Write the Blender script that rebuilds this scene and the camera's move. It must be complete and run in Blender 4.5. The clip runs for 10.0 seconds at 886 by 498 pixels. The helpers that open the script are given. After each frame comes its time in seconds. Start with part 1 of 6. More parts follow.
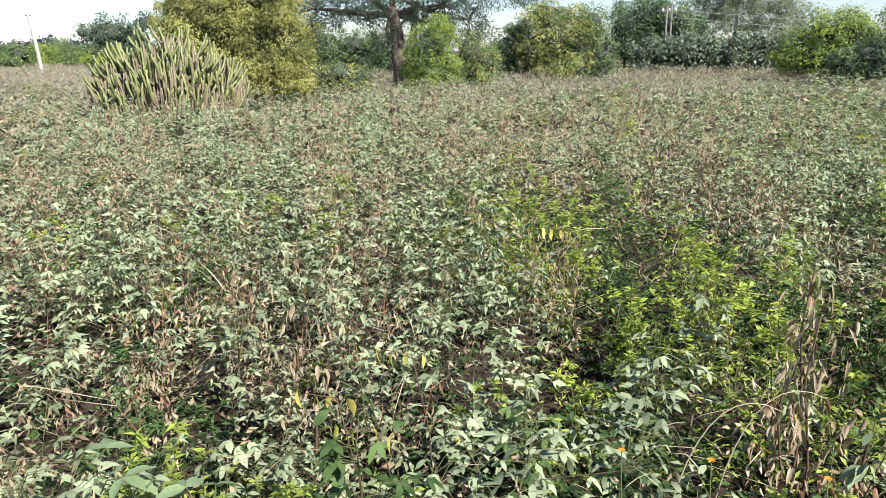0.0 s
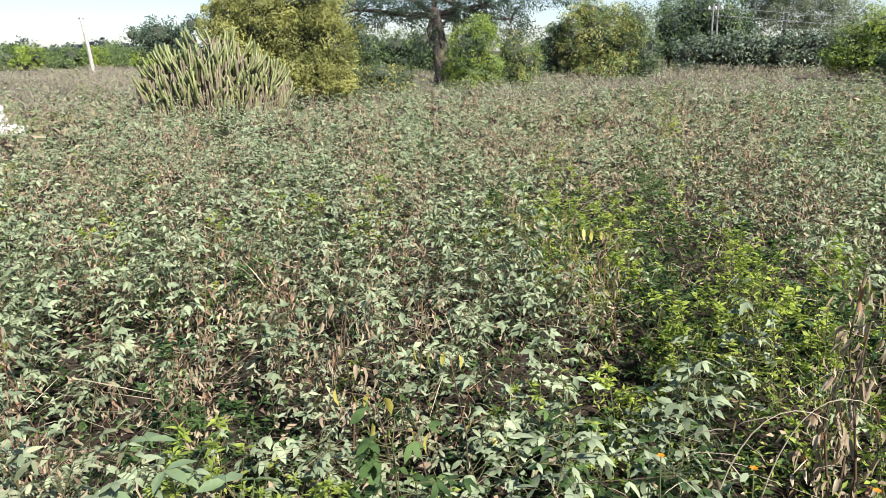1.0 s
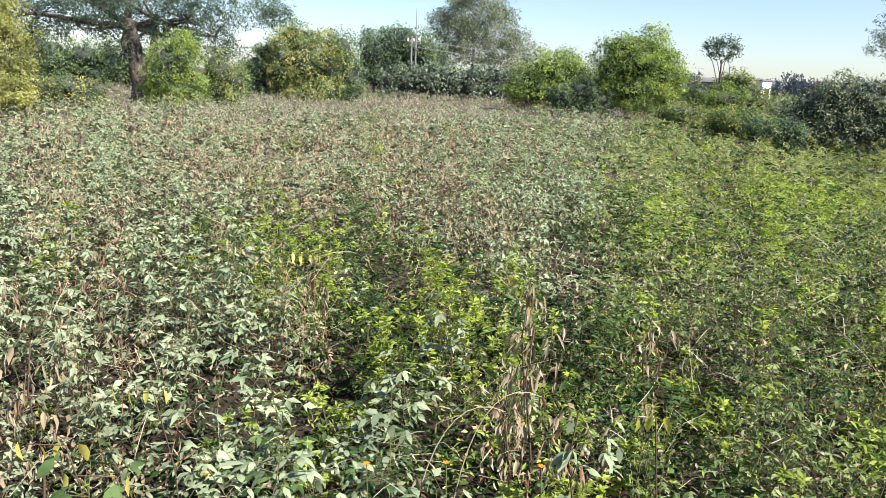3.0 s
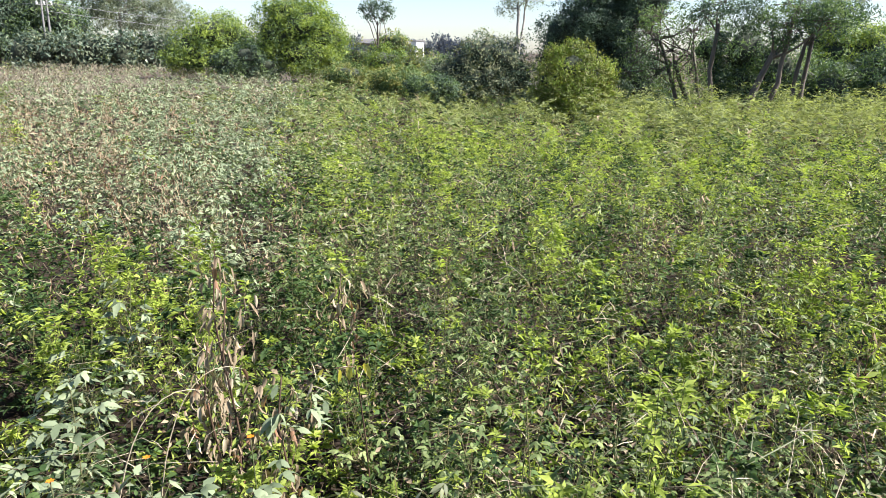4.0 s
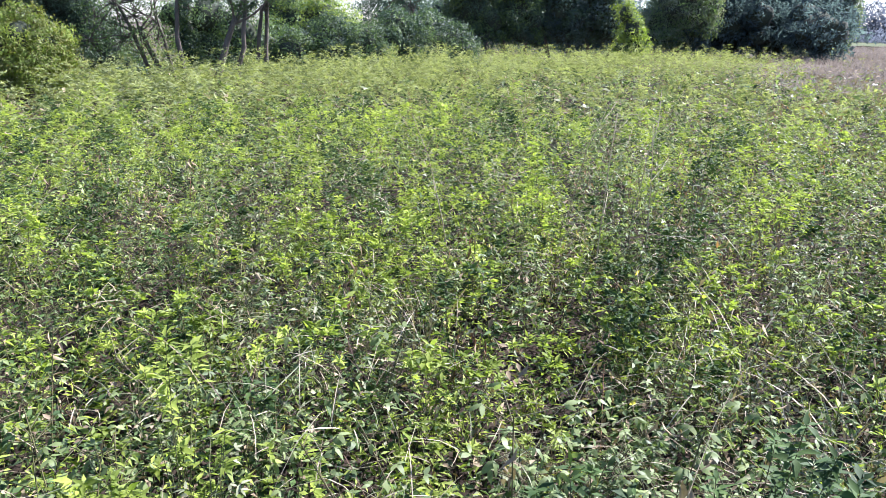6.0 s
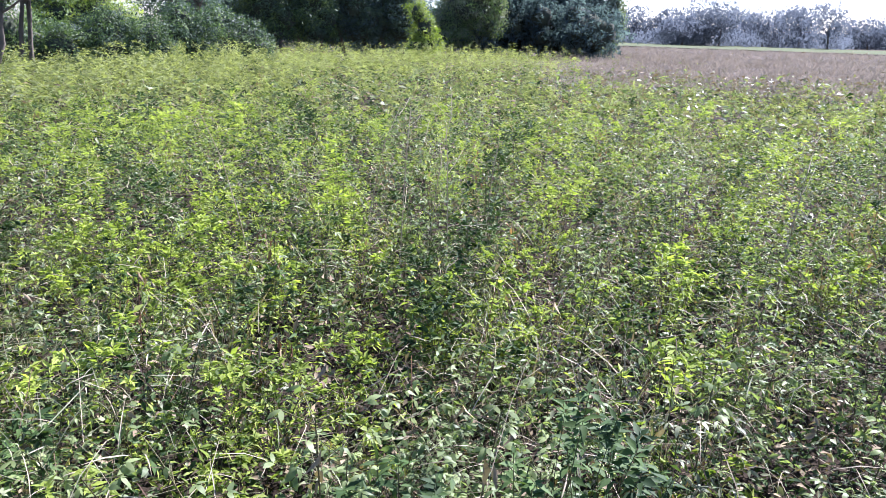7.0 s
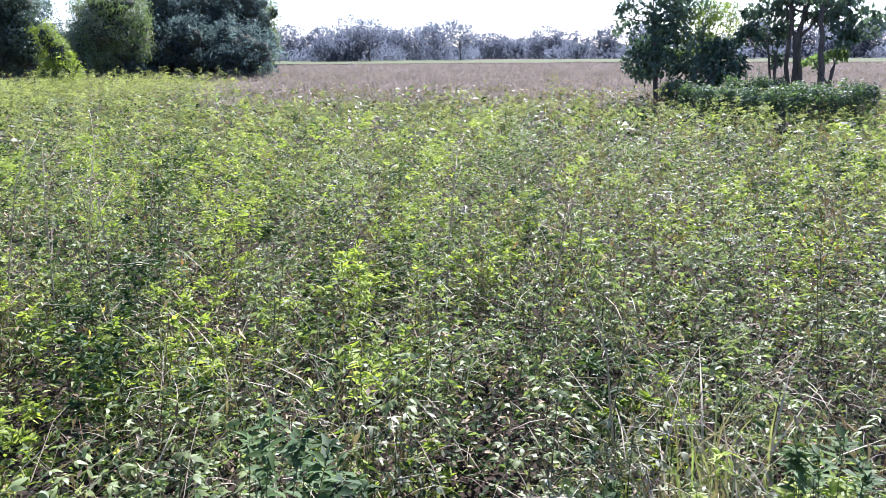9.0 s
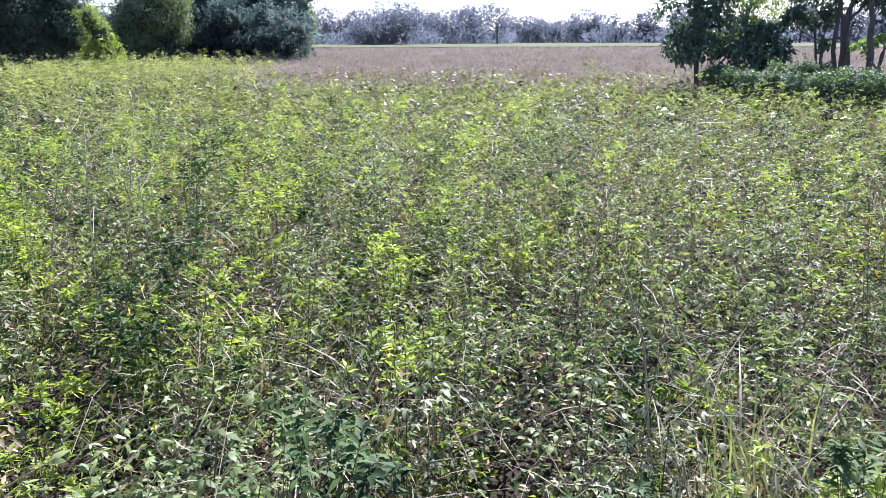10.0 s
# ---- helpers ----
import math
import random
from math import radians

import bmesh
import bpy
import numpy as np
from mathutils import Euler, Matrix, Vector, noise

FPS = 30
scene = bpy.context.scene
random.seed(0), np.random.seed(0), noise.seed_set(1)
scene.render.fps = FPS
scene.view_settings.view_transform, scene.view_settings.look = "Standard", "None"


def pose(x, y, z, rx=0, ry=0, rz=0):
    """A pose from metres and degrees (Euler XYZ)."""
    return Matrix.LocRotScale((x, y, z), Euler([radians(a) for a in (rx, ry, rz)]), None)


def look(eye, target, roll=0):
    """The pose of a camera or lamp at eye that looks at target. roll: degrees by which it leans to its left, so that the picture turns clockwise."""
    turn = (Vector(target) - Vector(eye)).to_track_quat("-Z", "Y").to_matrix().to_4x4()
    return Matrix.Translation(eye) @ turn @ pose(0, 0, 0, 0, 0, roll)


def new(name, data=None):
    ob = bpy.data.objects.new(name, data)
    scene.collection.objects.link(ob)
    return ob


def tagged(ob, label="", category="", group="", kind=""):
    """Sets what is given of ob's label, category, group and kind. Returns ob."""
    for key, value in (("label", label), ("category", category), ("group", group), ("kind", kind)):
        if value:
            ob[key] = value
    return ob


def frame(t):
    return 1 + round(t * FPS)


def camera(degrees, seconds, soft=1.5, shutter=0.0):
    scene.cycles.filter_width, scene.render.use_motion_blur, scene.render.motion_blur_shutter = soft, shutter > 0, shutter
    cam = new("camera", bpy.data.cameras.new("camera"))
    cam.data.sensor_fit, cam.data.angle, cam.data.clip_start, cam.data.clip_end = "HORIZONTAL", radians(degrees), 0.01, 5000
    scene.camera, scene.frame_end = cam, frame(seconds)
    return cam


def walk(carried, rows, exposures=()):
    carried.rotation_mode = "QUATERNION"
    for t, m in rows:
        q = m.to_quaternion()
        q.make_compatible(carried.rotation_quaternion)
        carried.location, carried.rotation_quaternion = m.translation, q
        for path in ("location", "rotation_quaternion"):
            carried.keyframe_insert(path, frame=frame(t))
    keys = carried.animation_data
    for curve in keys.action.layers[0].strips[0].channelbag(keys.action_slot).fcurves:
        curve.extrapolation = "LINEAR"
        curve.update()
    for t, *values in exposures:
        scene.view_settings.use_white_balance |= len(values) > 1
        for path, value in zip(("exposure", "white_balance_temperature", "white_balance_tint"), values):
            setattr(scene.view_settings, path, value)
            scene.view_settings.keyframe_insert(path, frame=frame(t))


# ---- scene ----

# ---------------------------------------------------------------- camera
cam = camera(62.6, 10.0, soft=0.45)
EYE = 1.5
# seconds, x, y, z, heading (left of +y), pitch, roll
ROWS = (
    (0.0, 0.0, 0.0, 0.0, 0.04, -15.22, -0.44), (0.5, -0.007, 0.003, 0.002, 3.72, -15.23, -0.89),
    (1.0, 0.004, 0.002, 0.0, 3.27, -15.17, -0.76), (1.5, 0.027, -0.038, 0.003, -1.21, -14.86, 0.29),
    (2.0, 0.029, -0.035, 0.012, -2.91, -15.06, 0.46), (2.2, 0.031, -0.026, 0.002, -4.17, -13.78, 1.03),
    (3.3, 0.028, -0.089, 0.041, -27.04, -13.16, 1.76), (3.5, 0.053, -0.066, 0.022, -32.14, -13.14, 0.87),
    (4.0, 0.044, -0.085, 0.02, -44.27, -15.15, 0.95), (4.5, 0.045, -0.097, 0.022, -51.95, -14.9, 1.01),
    (5.0, 0.042, -0.118, 0.018, -61.54, -15.45, 0.15), (5.5, 0.026, -0.137, 0.017, -74.0, -16.04, 0.33),
    (5.7, 0.018, -0.144, 0.017, -78.02, -16.39, 0.55), (6.8, 0.053, -0.183, -0.002, -95.04, -17.13, 1.88),
    (7.0, 0.049, -0.191, 0.0, -98.5, -16.72, 1.65), (7.5, 0.06, -0.216, -0.016, -106.98, -16.73, 0.96),
    (8.0, 0.072, -0.24, -0.027, -116.2, -16.16, 1.84), (8.5, 0.069, -0.248, -0.018, -121.71, -15.61, 0.84),
    (9.0, 0.063, -0.253, -0.013, -123.53, -15.06, -0.37), (9.5, 0.066, -0.258, -0.018, -123.62, -16.07, -0.57),
    (10.0, 0.081, -0.256, -0.022, -120.81, -16.25, -0.23))
walk(cam, [(t, pose(x, y, EYE + z, 90 + pitch, 0, head) @ pose(0, 0, 0, 0, 0, roll))
           for t, x, y, z, head, pitch, roll in ROWS],
     exposures=((0.0, 1.48, 6250, 15), (0.5, 1.42, 6250, 15), (1.5, 1.33, 6250, 15), (2.2, 1.48, 6250, 15), (3.3, 1.62, 6300, 14), (4.5, 1.82, 6150, 16), (5.7, 2.0, 5700, 21), (7.5, 1.98, 5550, 25), (10.0, 1.98, 5600, 25)))

# ---------------------------------------------------------------- light
SUN_HEADING, SUN_HEIGHT = -142.0, 43.0
world = bpy.data.worlds.new("sky")
scene.world = world
world.use_nodes = True
wt = world.node_tree
sky = wt.nodes.new("ShaderNodeTexSky")
sky.sky_type = "NISHITA"
sky.sun_disc = False
sky.sun_elevation = radians(SUN_HEIGHT)
sky.sun_rotation = radians(-SUN_HEADING)
sky.air_density, sky.dust_density, sky.ozone_density = 1.0, 0.5, 1.5
cool = wt.nodes.new("ShaderNodeMix")
cool.data_type, cool.blend_type = "RGBA", "MULTIPLY"
cool.inputs["Factor"].default_value, cool.inputs["B"].default_value = 1.0, (0.95, 1.0, 1.10, 1)
wt.links.new(sky.outputs[0], cool.inputs["A"])
wt.links.new(cool.outputs["Result"], wt.nodes["Background"].inputs[0])
wt.nodes["Background"].inputs[1].default_value = 0.057
sun = new("sun", bpy.data.lights.new("sun", "SUN"))
sun.data.energy, sun.data.angle, sun.data.color = 5.0, radians(0.53), (1.0, 0.96, 0.88)
sd = Vector((-math.sin(radians(SUN_HEADING)) * math.cos(radians(SUN_HEIGHT)),
             math.cos(radians(SUN_HEADING)) * math.cos(radians(SUN_HEIGHT)), math.sin(radians(SUN_HEIGHT))))
sun.matrix_world = look(sd * 60, (0, 0, 0))


# ---------------------------------------------------------------- materials
def leaf_material(name, low, high, rough=0.45, through_light=0.3, patch=2.0, coat=0.5, glow=(1.45, 1.5, 0.62)):
    """Leaves: each leaf its own shade between two colours, with larger drifts of tone and light coming through."""
    m = bpy.data.materials.new(name)
    m.use_nodes = True
    nt = m.node_tree
    nodes, links = nt.nodes, nt.links
    bsdf, out = nodes["Principled BSDF"], nodes["Material Output"]
    geo = nodes.new("ShaderNodeNewGeometry")
    tex = nodes.new("ShaderNodeTexCoord")
    big = nodes.new("ShaderNodeTexNoise")
    big.inputs["Scale"].default_value, big.inputs["Detail"].default_value = patch, 3
    links.new(tex.outputs["Object"], big.inputs["Vector"])
    fine = nodes.new("ShaderNodeTexNoise")
    fine.inputs["Scale"].default_value, fine.inputs["Detail"].default_value = 90, 3
    links.new(tex.outputs["Object"], fine.inputs["Vector"])
    drift = nodes.new("ShaderNodeMapRange")
    drift.inputs["From Min"].default_value, drift.inputs["From Max"].default_value = 0.36, 0.64
    drift.inputs["To Min"].default_value, drift.inputs["To Max"].default_value = -0.08, 0.74
    links.new(big.outputs["Fac"], drift.inputs["Value"])
    sub = nodes.new("ShaderNodeMath")
    sub.operation = "MULTIPLY_ADD"
    links.new(geo.outputs["Random Per Island"], sub.inputs[0])
    sub.inputs[1].default_value = 0.36
    links.new(drift.outputs[0], sub.inputs[2])
    sub.use_clamp = True
    ramp = nodes.new("ShaderNodeMix")
    ramp.data_type = "RGBA"
    ramp.inputs["A"].default_value, ramp.inputs["B"].default_value = (*low, 1), (*high, 1)
    links.new(sub.outputs[0], ramp.inputs["Factor"])
    mott = nodes.new("ShaderNodeMix")
    mott.data_type, mott.blend_type = "RGBA", "MULTIPLY"
    mott.inputs["Factor"].default_value = 0.35
    links.new(ramp.outputs["Result"], mott.inputs["A"])
    links.new(fine.outputs["Fac"], mott.inputs["B"])
    col = mott.outputs["Result"]
    links.new(col, bsdf.inputs["Base Color"])
    bsdf.inputs["Roughness"].default_value = rough
    bsdf.inputs["Specular IOR Level"].default_value = coat
    tr = nodes.new("ShaderNodeBsdfTranslucent")
    warm = nodes.new("ShaderNodeMix")
    warm.data_type, warm.blend_type = "RGBA", "MULTIPLY"
    warm.inputs["Factor"].default_value = 1.0
    warm.inputs["B"].default_value = (*glow, 1)
    links.new(col, warm.inputs["A"])
    links.new(warm.outputs["Result"], tr.inputs["Color"])
    mix = nodes.new("ShaderNodeMixShader")
    mix.inputs[0].default_value = through_light
    links.new(bsdf.outputs[0], mix.inputs[1])
    links.new(tr.outputs[0], mix.inputs[2])
    links.new(mix.outputs[0], out.inputs["Surface"])
    return m


def rough_material(name, low, high, scale, rough=0.85, bump=0.4, detail=6, stretch=(1, 1, 1)):
    m = bpy.data.materials.new(name)
    m.use_nodes = True
    nt = m.node_tree
    nodes, links = nt.nodes, nt.links
    bsdf = nodes["Principled BSDF"]
    tex = nodes.new("ShaderNodeTexCoord")
    mp = nodes.new("ShaderNodeMapping")
    mp.inputs["Scale"].default_value = stretch
    links.new(tex.outputs["Object"], mp.inputs["Vector"])
    a, b = nodes.new("ShaderNodeTexNoise"), nodes.new("ShaderNodeTexNoise")
    a.inputs["Scale"].default_value, a.inputs["Detail"].default_value = scale, detail
    b.inputs["Scale"].default_value, b.inputs["Detail"].default_value = scale * 0.13, 3
    links.new(mp.outputs[0], a.inputs["Vector"])
    links.new(mp.outputs[0], b.inputs["Vector"])
    mean = nodes.new("ShaderNodeMath")
    mean.operation = "ADD"
    links.new(a.outputs["Fac"], mean.inputs[0])
    links.new(b.outputs["Fac"], mean.inputs[1])
    rng_ = nodes.new("ShaderNodeMapRange")
    rng_.inputs["From Min"].default_value, rng_.inputs["From Max"].default_value = 0.7, 1.3
    links.new(mean.outputs[0], rng_.inputs["Value"])
    mix = nodes.new("ShaderNodeMix")
    mix.data_type = "RGBA"
    mix.inputs["A"].default_value, mix.inputs["B"].default_value = (*low, 1), (*high, 1)
    links.new(rng_.outputs[0], mix.inputs["Factor"])
    links.new(mix.outputs["Result"], bsdf.inputs["Base Color"])
    bsdf.inputs["Roughness"].default_value = rough
    bp = nodes.new("ShaderNodeBump")
    bp.inputs["Strength"].default_value, bp.inputs["Distance"].default_value = bump, 0.02
    links.new(a.outputs["Fac"], bp.inputs["Height"])
    links.new(bp.outputs[0], bsdf.inputs["Normal"])
    return m


BEAN = leaf_material("bean_leaf", (0.125, 0.160, 0.090), (0.330, 0.385, 0.225), 0.6, 0.18, 6.0, 0.15)
BEAN_BIG = leaf_material("broad_bean_leaf", (0.13, 0.19, 0.09), (0.24, 0.31, 0.15), 0.4, 0.25, 2.0, 0.5)
BRIGHT = leaf_material("weed_leaf", (0.120, 0.172, 0.030), (0.450, 0.520, 0.105), 0.55, 0.45, 5.0, 0.2, (1.35, 1.5, 0.65))
# the deep green weeds' own colour, also painted shade on low and near leaves
DEEP = leaf_material("deep_green_and_shade_leaf", (0.018, 0.040, 0.014), (0.100, 0.160, 0.048), 0.6, 0.2, 6.0, 0.1)
FAR_DRY = leaf_material("far_dry_leaf", (0.195, 0.172, 0.122), (0.315, 0.280, 0.205), 0.95, 0.1, 0.8, 0.02)
PARCHED = leaf_material("parched_stalk", (0.250, 0.215, 0.175), (0.385, 0.342, 0.285), 0.95, 0.3, 0.5, 0.02, (1.15, 1.1, 1.0))
YELLOW = leaf_material("yellow_leaf", (0.42, 0.36, 0.07), (0.64, 0.56, 0.15), 0.5, 0.4, 3.0)
TAN = leaf_material("dry_leaf", (0.130, 0.092, 0.060), (0.440, 0.350, 0.225), 0.8, 0.12, 5.0, 0.1)
RUST = leaf_material("rust_leaf", (0.17, 0.085, 0.050), (0.36, 0.21, 0.12), 0.7, 0.25, 1.5, 0.3)
STRAW = leaf_material("straw", (0.24, 0.19, 0.12), (0.52, 0.45, 0.32), 0.65, 0.1, 2.0, 0.25)
STEM = leaf_material("green_stem", (0.07, 0.09, 0.03), (0.16, 0.13, 0.06), 0.6, 0.05, 3.0, 0.3)
BROWNSTEM = leaf_material("brown_stem", (0.045, 0.028, 0.018), (0.14, 0.085, 0.05), 0.7, 0.0, 3.0, 0.3)
GREY = leaf_material("dusty_leaf", (0.090, 0.105, 0.055), (0.365, 0.380, 0.225), 0.5, 0.22, 6.0, 0.2)
GREEN = leaf_material("mid_green_leaf", (0.090, 0.132, 0.046), (0.310, 0.370, 0.145), 0.5, 0.36, 6.0, 0.25, (1.35, 1.5, 0.75))
FIELD_GREEN = leaf_material("far_weed_leaf", (0.115, 0.138, 0.055), (0.385, 0.425, 0.205), 0.75, 0.42, 1.5, 0.06)
ORANGE = leaf_material("orange_petal", (0.65, 0.20, 0.01), (0.8, 0.33, 0.02), 0.5, 0.3, 2.0)
DARKTREE = leaf_material("dark_tree_leaf", (0.036, 0.062, 0.044), (0.130, 0.182, 0.112), 0.55, 0.24, 0.9, 0.22, (1.2, 1.45, 0.8))
MIDTREE = leaf_material("tree_leaf", (0.066, 0.108, 0.044), (0.225, 0.300, 0.118), 0.55, 0.38, 0.8, 0.22, (1.3, 1.5, 0.75))
LIMETREE = leaf_material("lime_tree_leaf", (0.130, 0.190, 0.036), (0.370, 0.460, 0.100), 0.5, 0.42, 0.8, 0.22)
VINE = leaf_material("vine_leaf", (0.125, 0.145, 0.045), (0.405, 0.400, 0.130), 0.55, 0.3, 0.9, 0.2)
BROADLEAF = leaf_material("grey_broad_leaf", (0.046, 0.078, 0.054), (0.150, 0.200, 0.140), 0.6, 0.22, 0.9, 0.2, (1.2, 1.4, 0.9))
FEATHER = leaf_material("feathery_leaf", (0.110, 0.140, 0.085), (0.245, 0.280, 0.180), 0.5, 0.3, 0.6)
# bluer, lifted leaf colour that carries the veil of haze over the grove's end
HAZEBLUE = leaf_material("hazed_blue_green_leaf", (0.072, 0.100, 0.106), (0.140, 0.182, 0.180), 0.8, 0.55, 0.6, 0.06, (1.15, 1.3, 1.05))
# pale bluish leaf colour with the haze of distance painted in
HAZETREE = leaf_material("hazed_far_leaf", (0.105, 0.122, 0.138), (0.130, 0.147, 0.162), 1.0, 0.85, 0.15, 0.0, (1.08, 1.1, 1.18))
BARK = rough_material("bark", (0.045, 0.035, 0.028), (0.14, 0.11, 0.085), 14, 0.9, 0.8, 8, (1, 1, 0.25))
PALEBARK = rough_material("pale_bark", (0.22, 0.20, 0.17), (0.42, 0.39, 0.34), 10, 0.8, 0.4, 6, (1, 1, 0.3))
CONCRETE = rough_material("concrete", (0.09, 0.087, 0.083), (0.17, 0.165, 0.16), 9, 0.85, 0.3)
CACTUS = rough_material("spurge_skin", (0.085, 0.105, 0.036), (0.240, 0.258, 0.090), 5, 0.6, 0.3)
CACTUSDRY = rough_material("spurge_wood", (0.085, 0.070, 0.042), (0.200, 0.165, 0.100), 8, 0.85, 0.4)
WALLWHITE = rough_material("lime_wash", (0.68, 0.67, 0.64), (0.80, 0.79, 0.76), 3, 0.8, 0.1)
WALLGREY = rough_material("grey_plaster", (0.13, 0.125, 0.12), (0.22, 0.21, 0.20), 2, 0.85, 0.1)
ROOF = rough_material("roof_tiles", (0.07, 0.068, 0.065), (0.14, 0.135, 0.13), 4, 0.85, 0.2)
DARKGLASS = rough_material("dark_opening", (0.02, 0.02, 0.02), (0.04, 0.04, 0.04), 4, 0.4, 0.0)
WIRE = rough_material("wire", (0.10, 0.10, 0.10), (0.2, 0.2, 0.2), 20, 0.5, 0.0)
# near-black green that stands in for the shade inside dense crowns
SHADECORE = rough_material("shaded_crown_core", (0.020, 0.026, 0.016), (0.060, 0.070, 0.040), 12, 1.0, 1.0)
SACK = rough_material("white_sack", (0.62, 0.60, 0.56), (0.80, 0.79, 0.76), 14, 0.6, 0.4)


def ground_material():
    """Dark crumbly soil under the crop, and pale trodden straw and dry grass on the fields beyond it."""
    m = rough_material("soil", (0.016, 0.012, 0.009), (0.050, 0.038, 0.028), 22, 0.95, 0.8, 8)
    nodes, links = m.node_tree.nodes, m.node_tree.links
    bsdf = nodes["Principled BSDF"]
    bsdf.inputs["Specular IOR Level"].default_value = 0.04
    near = bsdf.inputs["Base Color"].links[0].from_socket
    tex = nodes.new("ShaderNodeTexCoord")
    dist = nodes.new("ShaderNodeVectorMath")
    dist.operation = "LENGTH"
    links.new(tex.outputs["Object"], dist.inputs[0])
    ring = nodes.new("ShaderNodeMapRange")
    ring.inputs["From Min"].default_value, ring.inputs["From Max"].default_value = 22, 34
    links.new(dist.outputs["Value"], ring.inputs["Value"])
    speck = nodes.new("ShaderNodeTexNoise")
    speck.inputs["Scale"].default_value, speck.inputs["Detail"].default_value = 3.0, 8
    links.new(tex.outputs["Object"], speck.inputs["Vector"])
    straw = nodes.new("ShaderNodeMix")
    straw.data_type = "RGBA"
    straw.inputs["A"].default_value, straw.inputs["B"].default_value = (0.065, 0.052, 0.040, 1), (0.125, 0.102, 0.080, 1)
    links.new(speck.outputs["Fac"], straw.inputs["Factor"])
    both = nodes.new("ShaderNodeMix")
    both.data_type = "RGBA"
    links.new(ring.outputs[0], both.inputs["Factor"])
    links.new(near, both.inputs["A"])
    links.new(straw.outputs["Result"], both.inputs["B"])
    links.new(both.outputs["Result"], bsdf.inputs["Base Color"])
    return m


SOIL = ground_material()
MEADOW = rough_material("meadow_grass", (0.075, 0.088, 0.046), (0.120, 0.135, 0.072), 2.0, 1.0, 0.3)
MEADOW.node_tree.nodes["Principled BSDF"].inputs["Specular IOR Level"].default_value = 0.04


# ---------------------------------------------------------------- mesh helpers
def mesh_of(name, verts, tris, mats, index=None, smooth=False):
    me = bpy.data.meshes.new(name)
    verts = np.ascontiguousarray(verts, dtype=np.float32)
    tris = np.ascontiguousarray(tris, dtype=np.int32)
    me.vertices.add(len(verts))
    me.vertices.foreach_set("co", verts.ravel())
    me.loops.add(tris.size)
    me.loops.foreach_set("vertex_index", tris.ravel())
    me.polygons.add(len(tris))
    me.polygons.foreach_set("loop_start", np.arange(0, tris.size, 3, dtype=np.int32))
    for m in mats:
        me.materials.append(m)
    if index is not None:
        me.polygons.foreach_set("material_index", np.ascontiguousarray(index, dtype=np.int32))
    if smooth:
        me.polygons.foreach_set("use_smooth", np.ones(len(tris), dtype=bool))
    me.update(calc_edges=True)
    return me


class Heap:
    """Collects triangles of many small pieces with their materials."""

    def __init__(self, mats):
        self.mats, self.v, self.f, self.m, self.n = mats, [], [], [], 0

    def add(self, piece, mat):
        v, f = piece
        if len(v) == 0:
            return self
        self.v.append(v)
        self.f.append(f + self.n)
        k = self.mats.index(mat)
        self.m.append(np.full(len(f), k))
        self.n += len(v)
        return self

    def mesh(self, name, smooth=False):
        return mesh_of(name, np.concatenate(self.v), np.concatenate(self.f), self.mats, np.concatenate(self.m), smooth)


def unit(v):
    return v / np.maximum(np.linalg.norm(v, axis=-1, keepdims=True), 1e-9)


BLADES = {
    1: (((0.0, -0.35, 0.3), (0.55, 1, 0.6), (1, -0.25, 0)), ((0, 1, 2),)),
    # along, across, lift by the fold; triangles
    2: (((0, 0, 0), (0.42, -1, 1), (1, 0, 0), (0.42, 1, 1)), ((0, 3, 2), (0, 2, 1))),
    4: (((0, 0, 0), (0.4, -1, 1), (0.45, 0, 0), (0.4, 1, 1), (1, 0, 0)), ((0, 2, 1), (0, 3, 2), (1, 2, 4), (2, 3, 4))),
    5: (((0, 0, 0), (0.26, -0.9, 0.9), (0.26, 0.9, 0.2), (0.66, -0.85, 0.2), (0.66, 0.85, 0.9), (1, 0, 0)), ((0, 2, 1), (1, 2, 4), (1, 4, 3), (3, 4, 5))),
    8: (((0, 0, 0), (0.22, -0.8, 0.8), (0.22, 0, 0), (0.22, 0.8, 0.8), (0.6, -0.9, 0.9), (0.6, 0, 0), (0.6, 0.9, 0.9), (1, 0, 0)),
        ((0, 2, 1), (0, 3, 2), (1, 2, 5), (1, 5, 4), (2, 3, 6), (2, 6, 5), (4, 5, 7), (5, 6, 7))),
}


def leaves(base, way, up, length, width, fold=0.25, droop=0.15, detail=4):
    """Folded, drooping leaf blades, one a row."""
    base, way = np.asarray(base, float), unit(np.asarray(way, float))
    n = len(base)
    if n == 0:
        return np.zeros((0, 3)), np.zeros((0, 3), int)
    side = unit(np.cross(way, up))
    top = np.cross(side, way)
    pts, tri = BLADES[detail]
    pts = np.array(pts)
    length, width, droop = np.broadcast_to(length, n), np.broadcast_to(width, n), np.broadcast_to(droop, n)[:, None]
    v = (base[:, None] + way[:, None] * (pts[None, :, 0] * length[:, None])[..., None]
         + side[:, None] * (pts[None, :, 1] * width[:, None] * 0.5)[..., None]
         + top[:, None] * (pts[None, :, 2] * width[:, None] * 0.5 * fold - pts[None, :, 0] ** 2 * length[:, None] * droop)[..., None])
    f = np.array(tri)[None] + (np.arange(n) * len(pts))[:, None, None]
    return v.reshape(-1, 3), f.reshape(-1, 3)


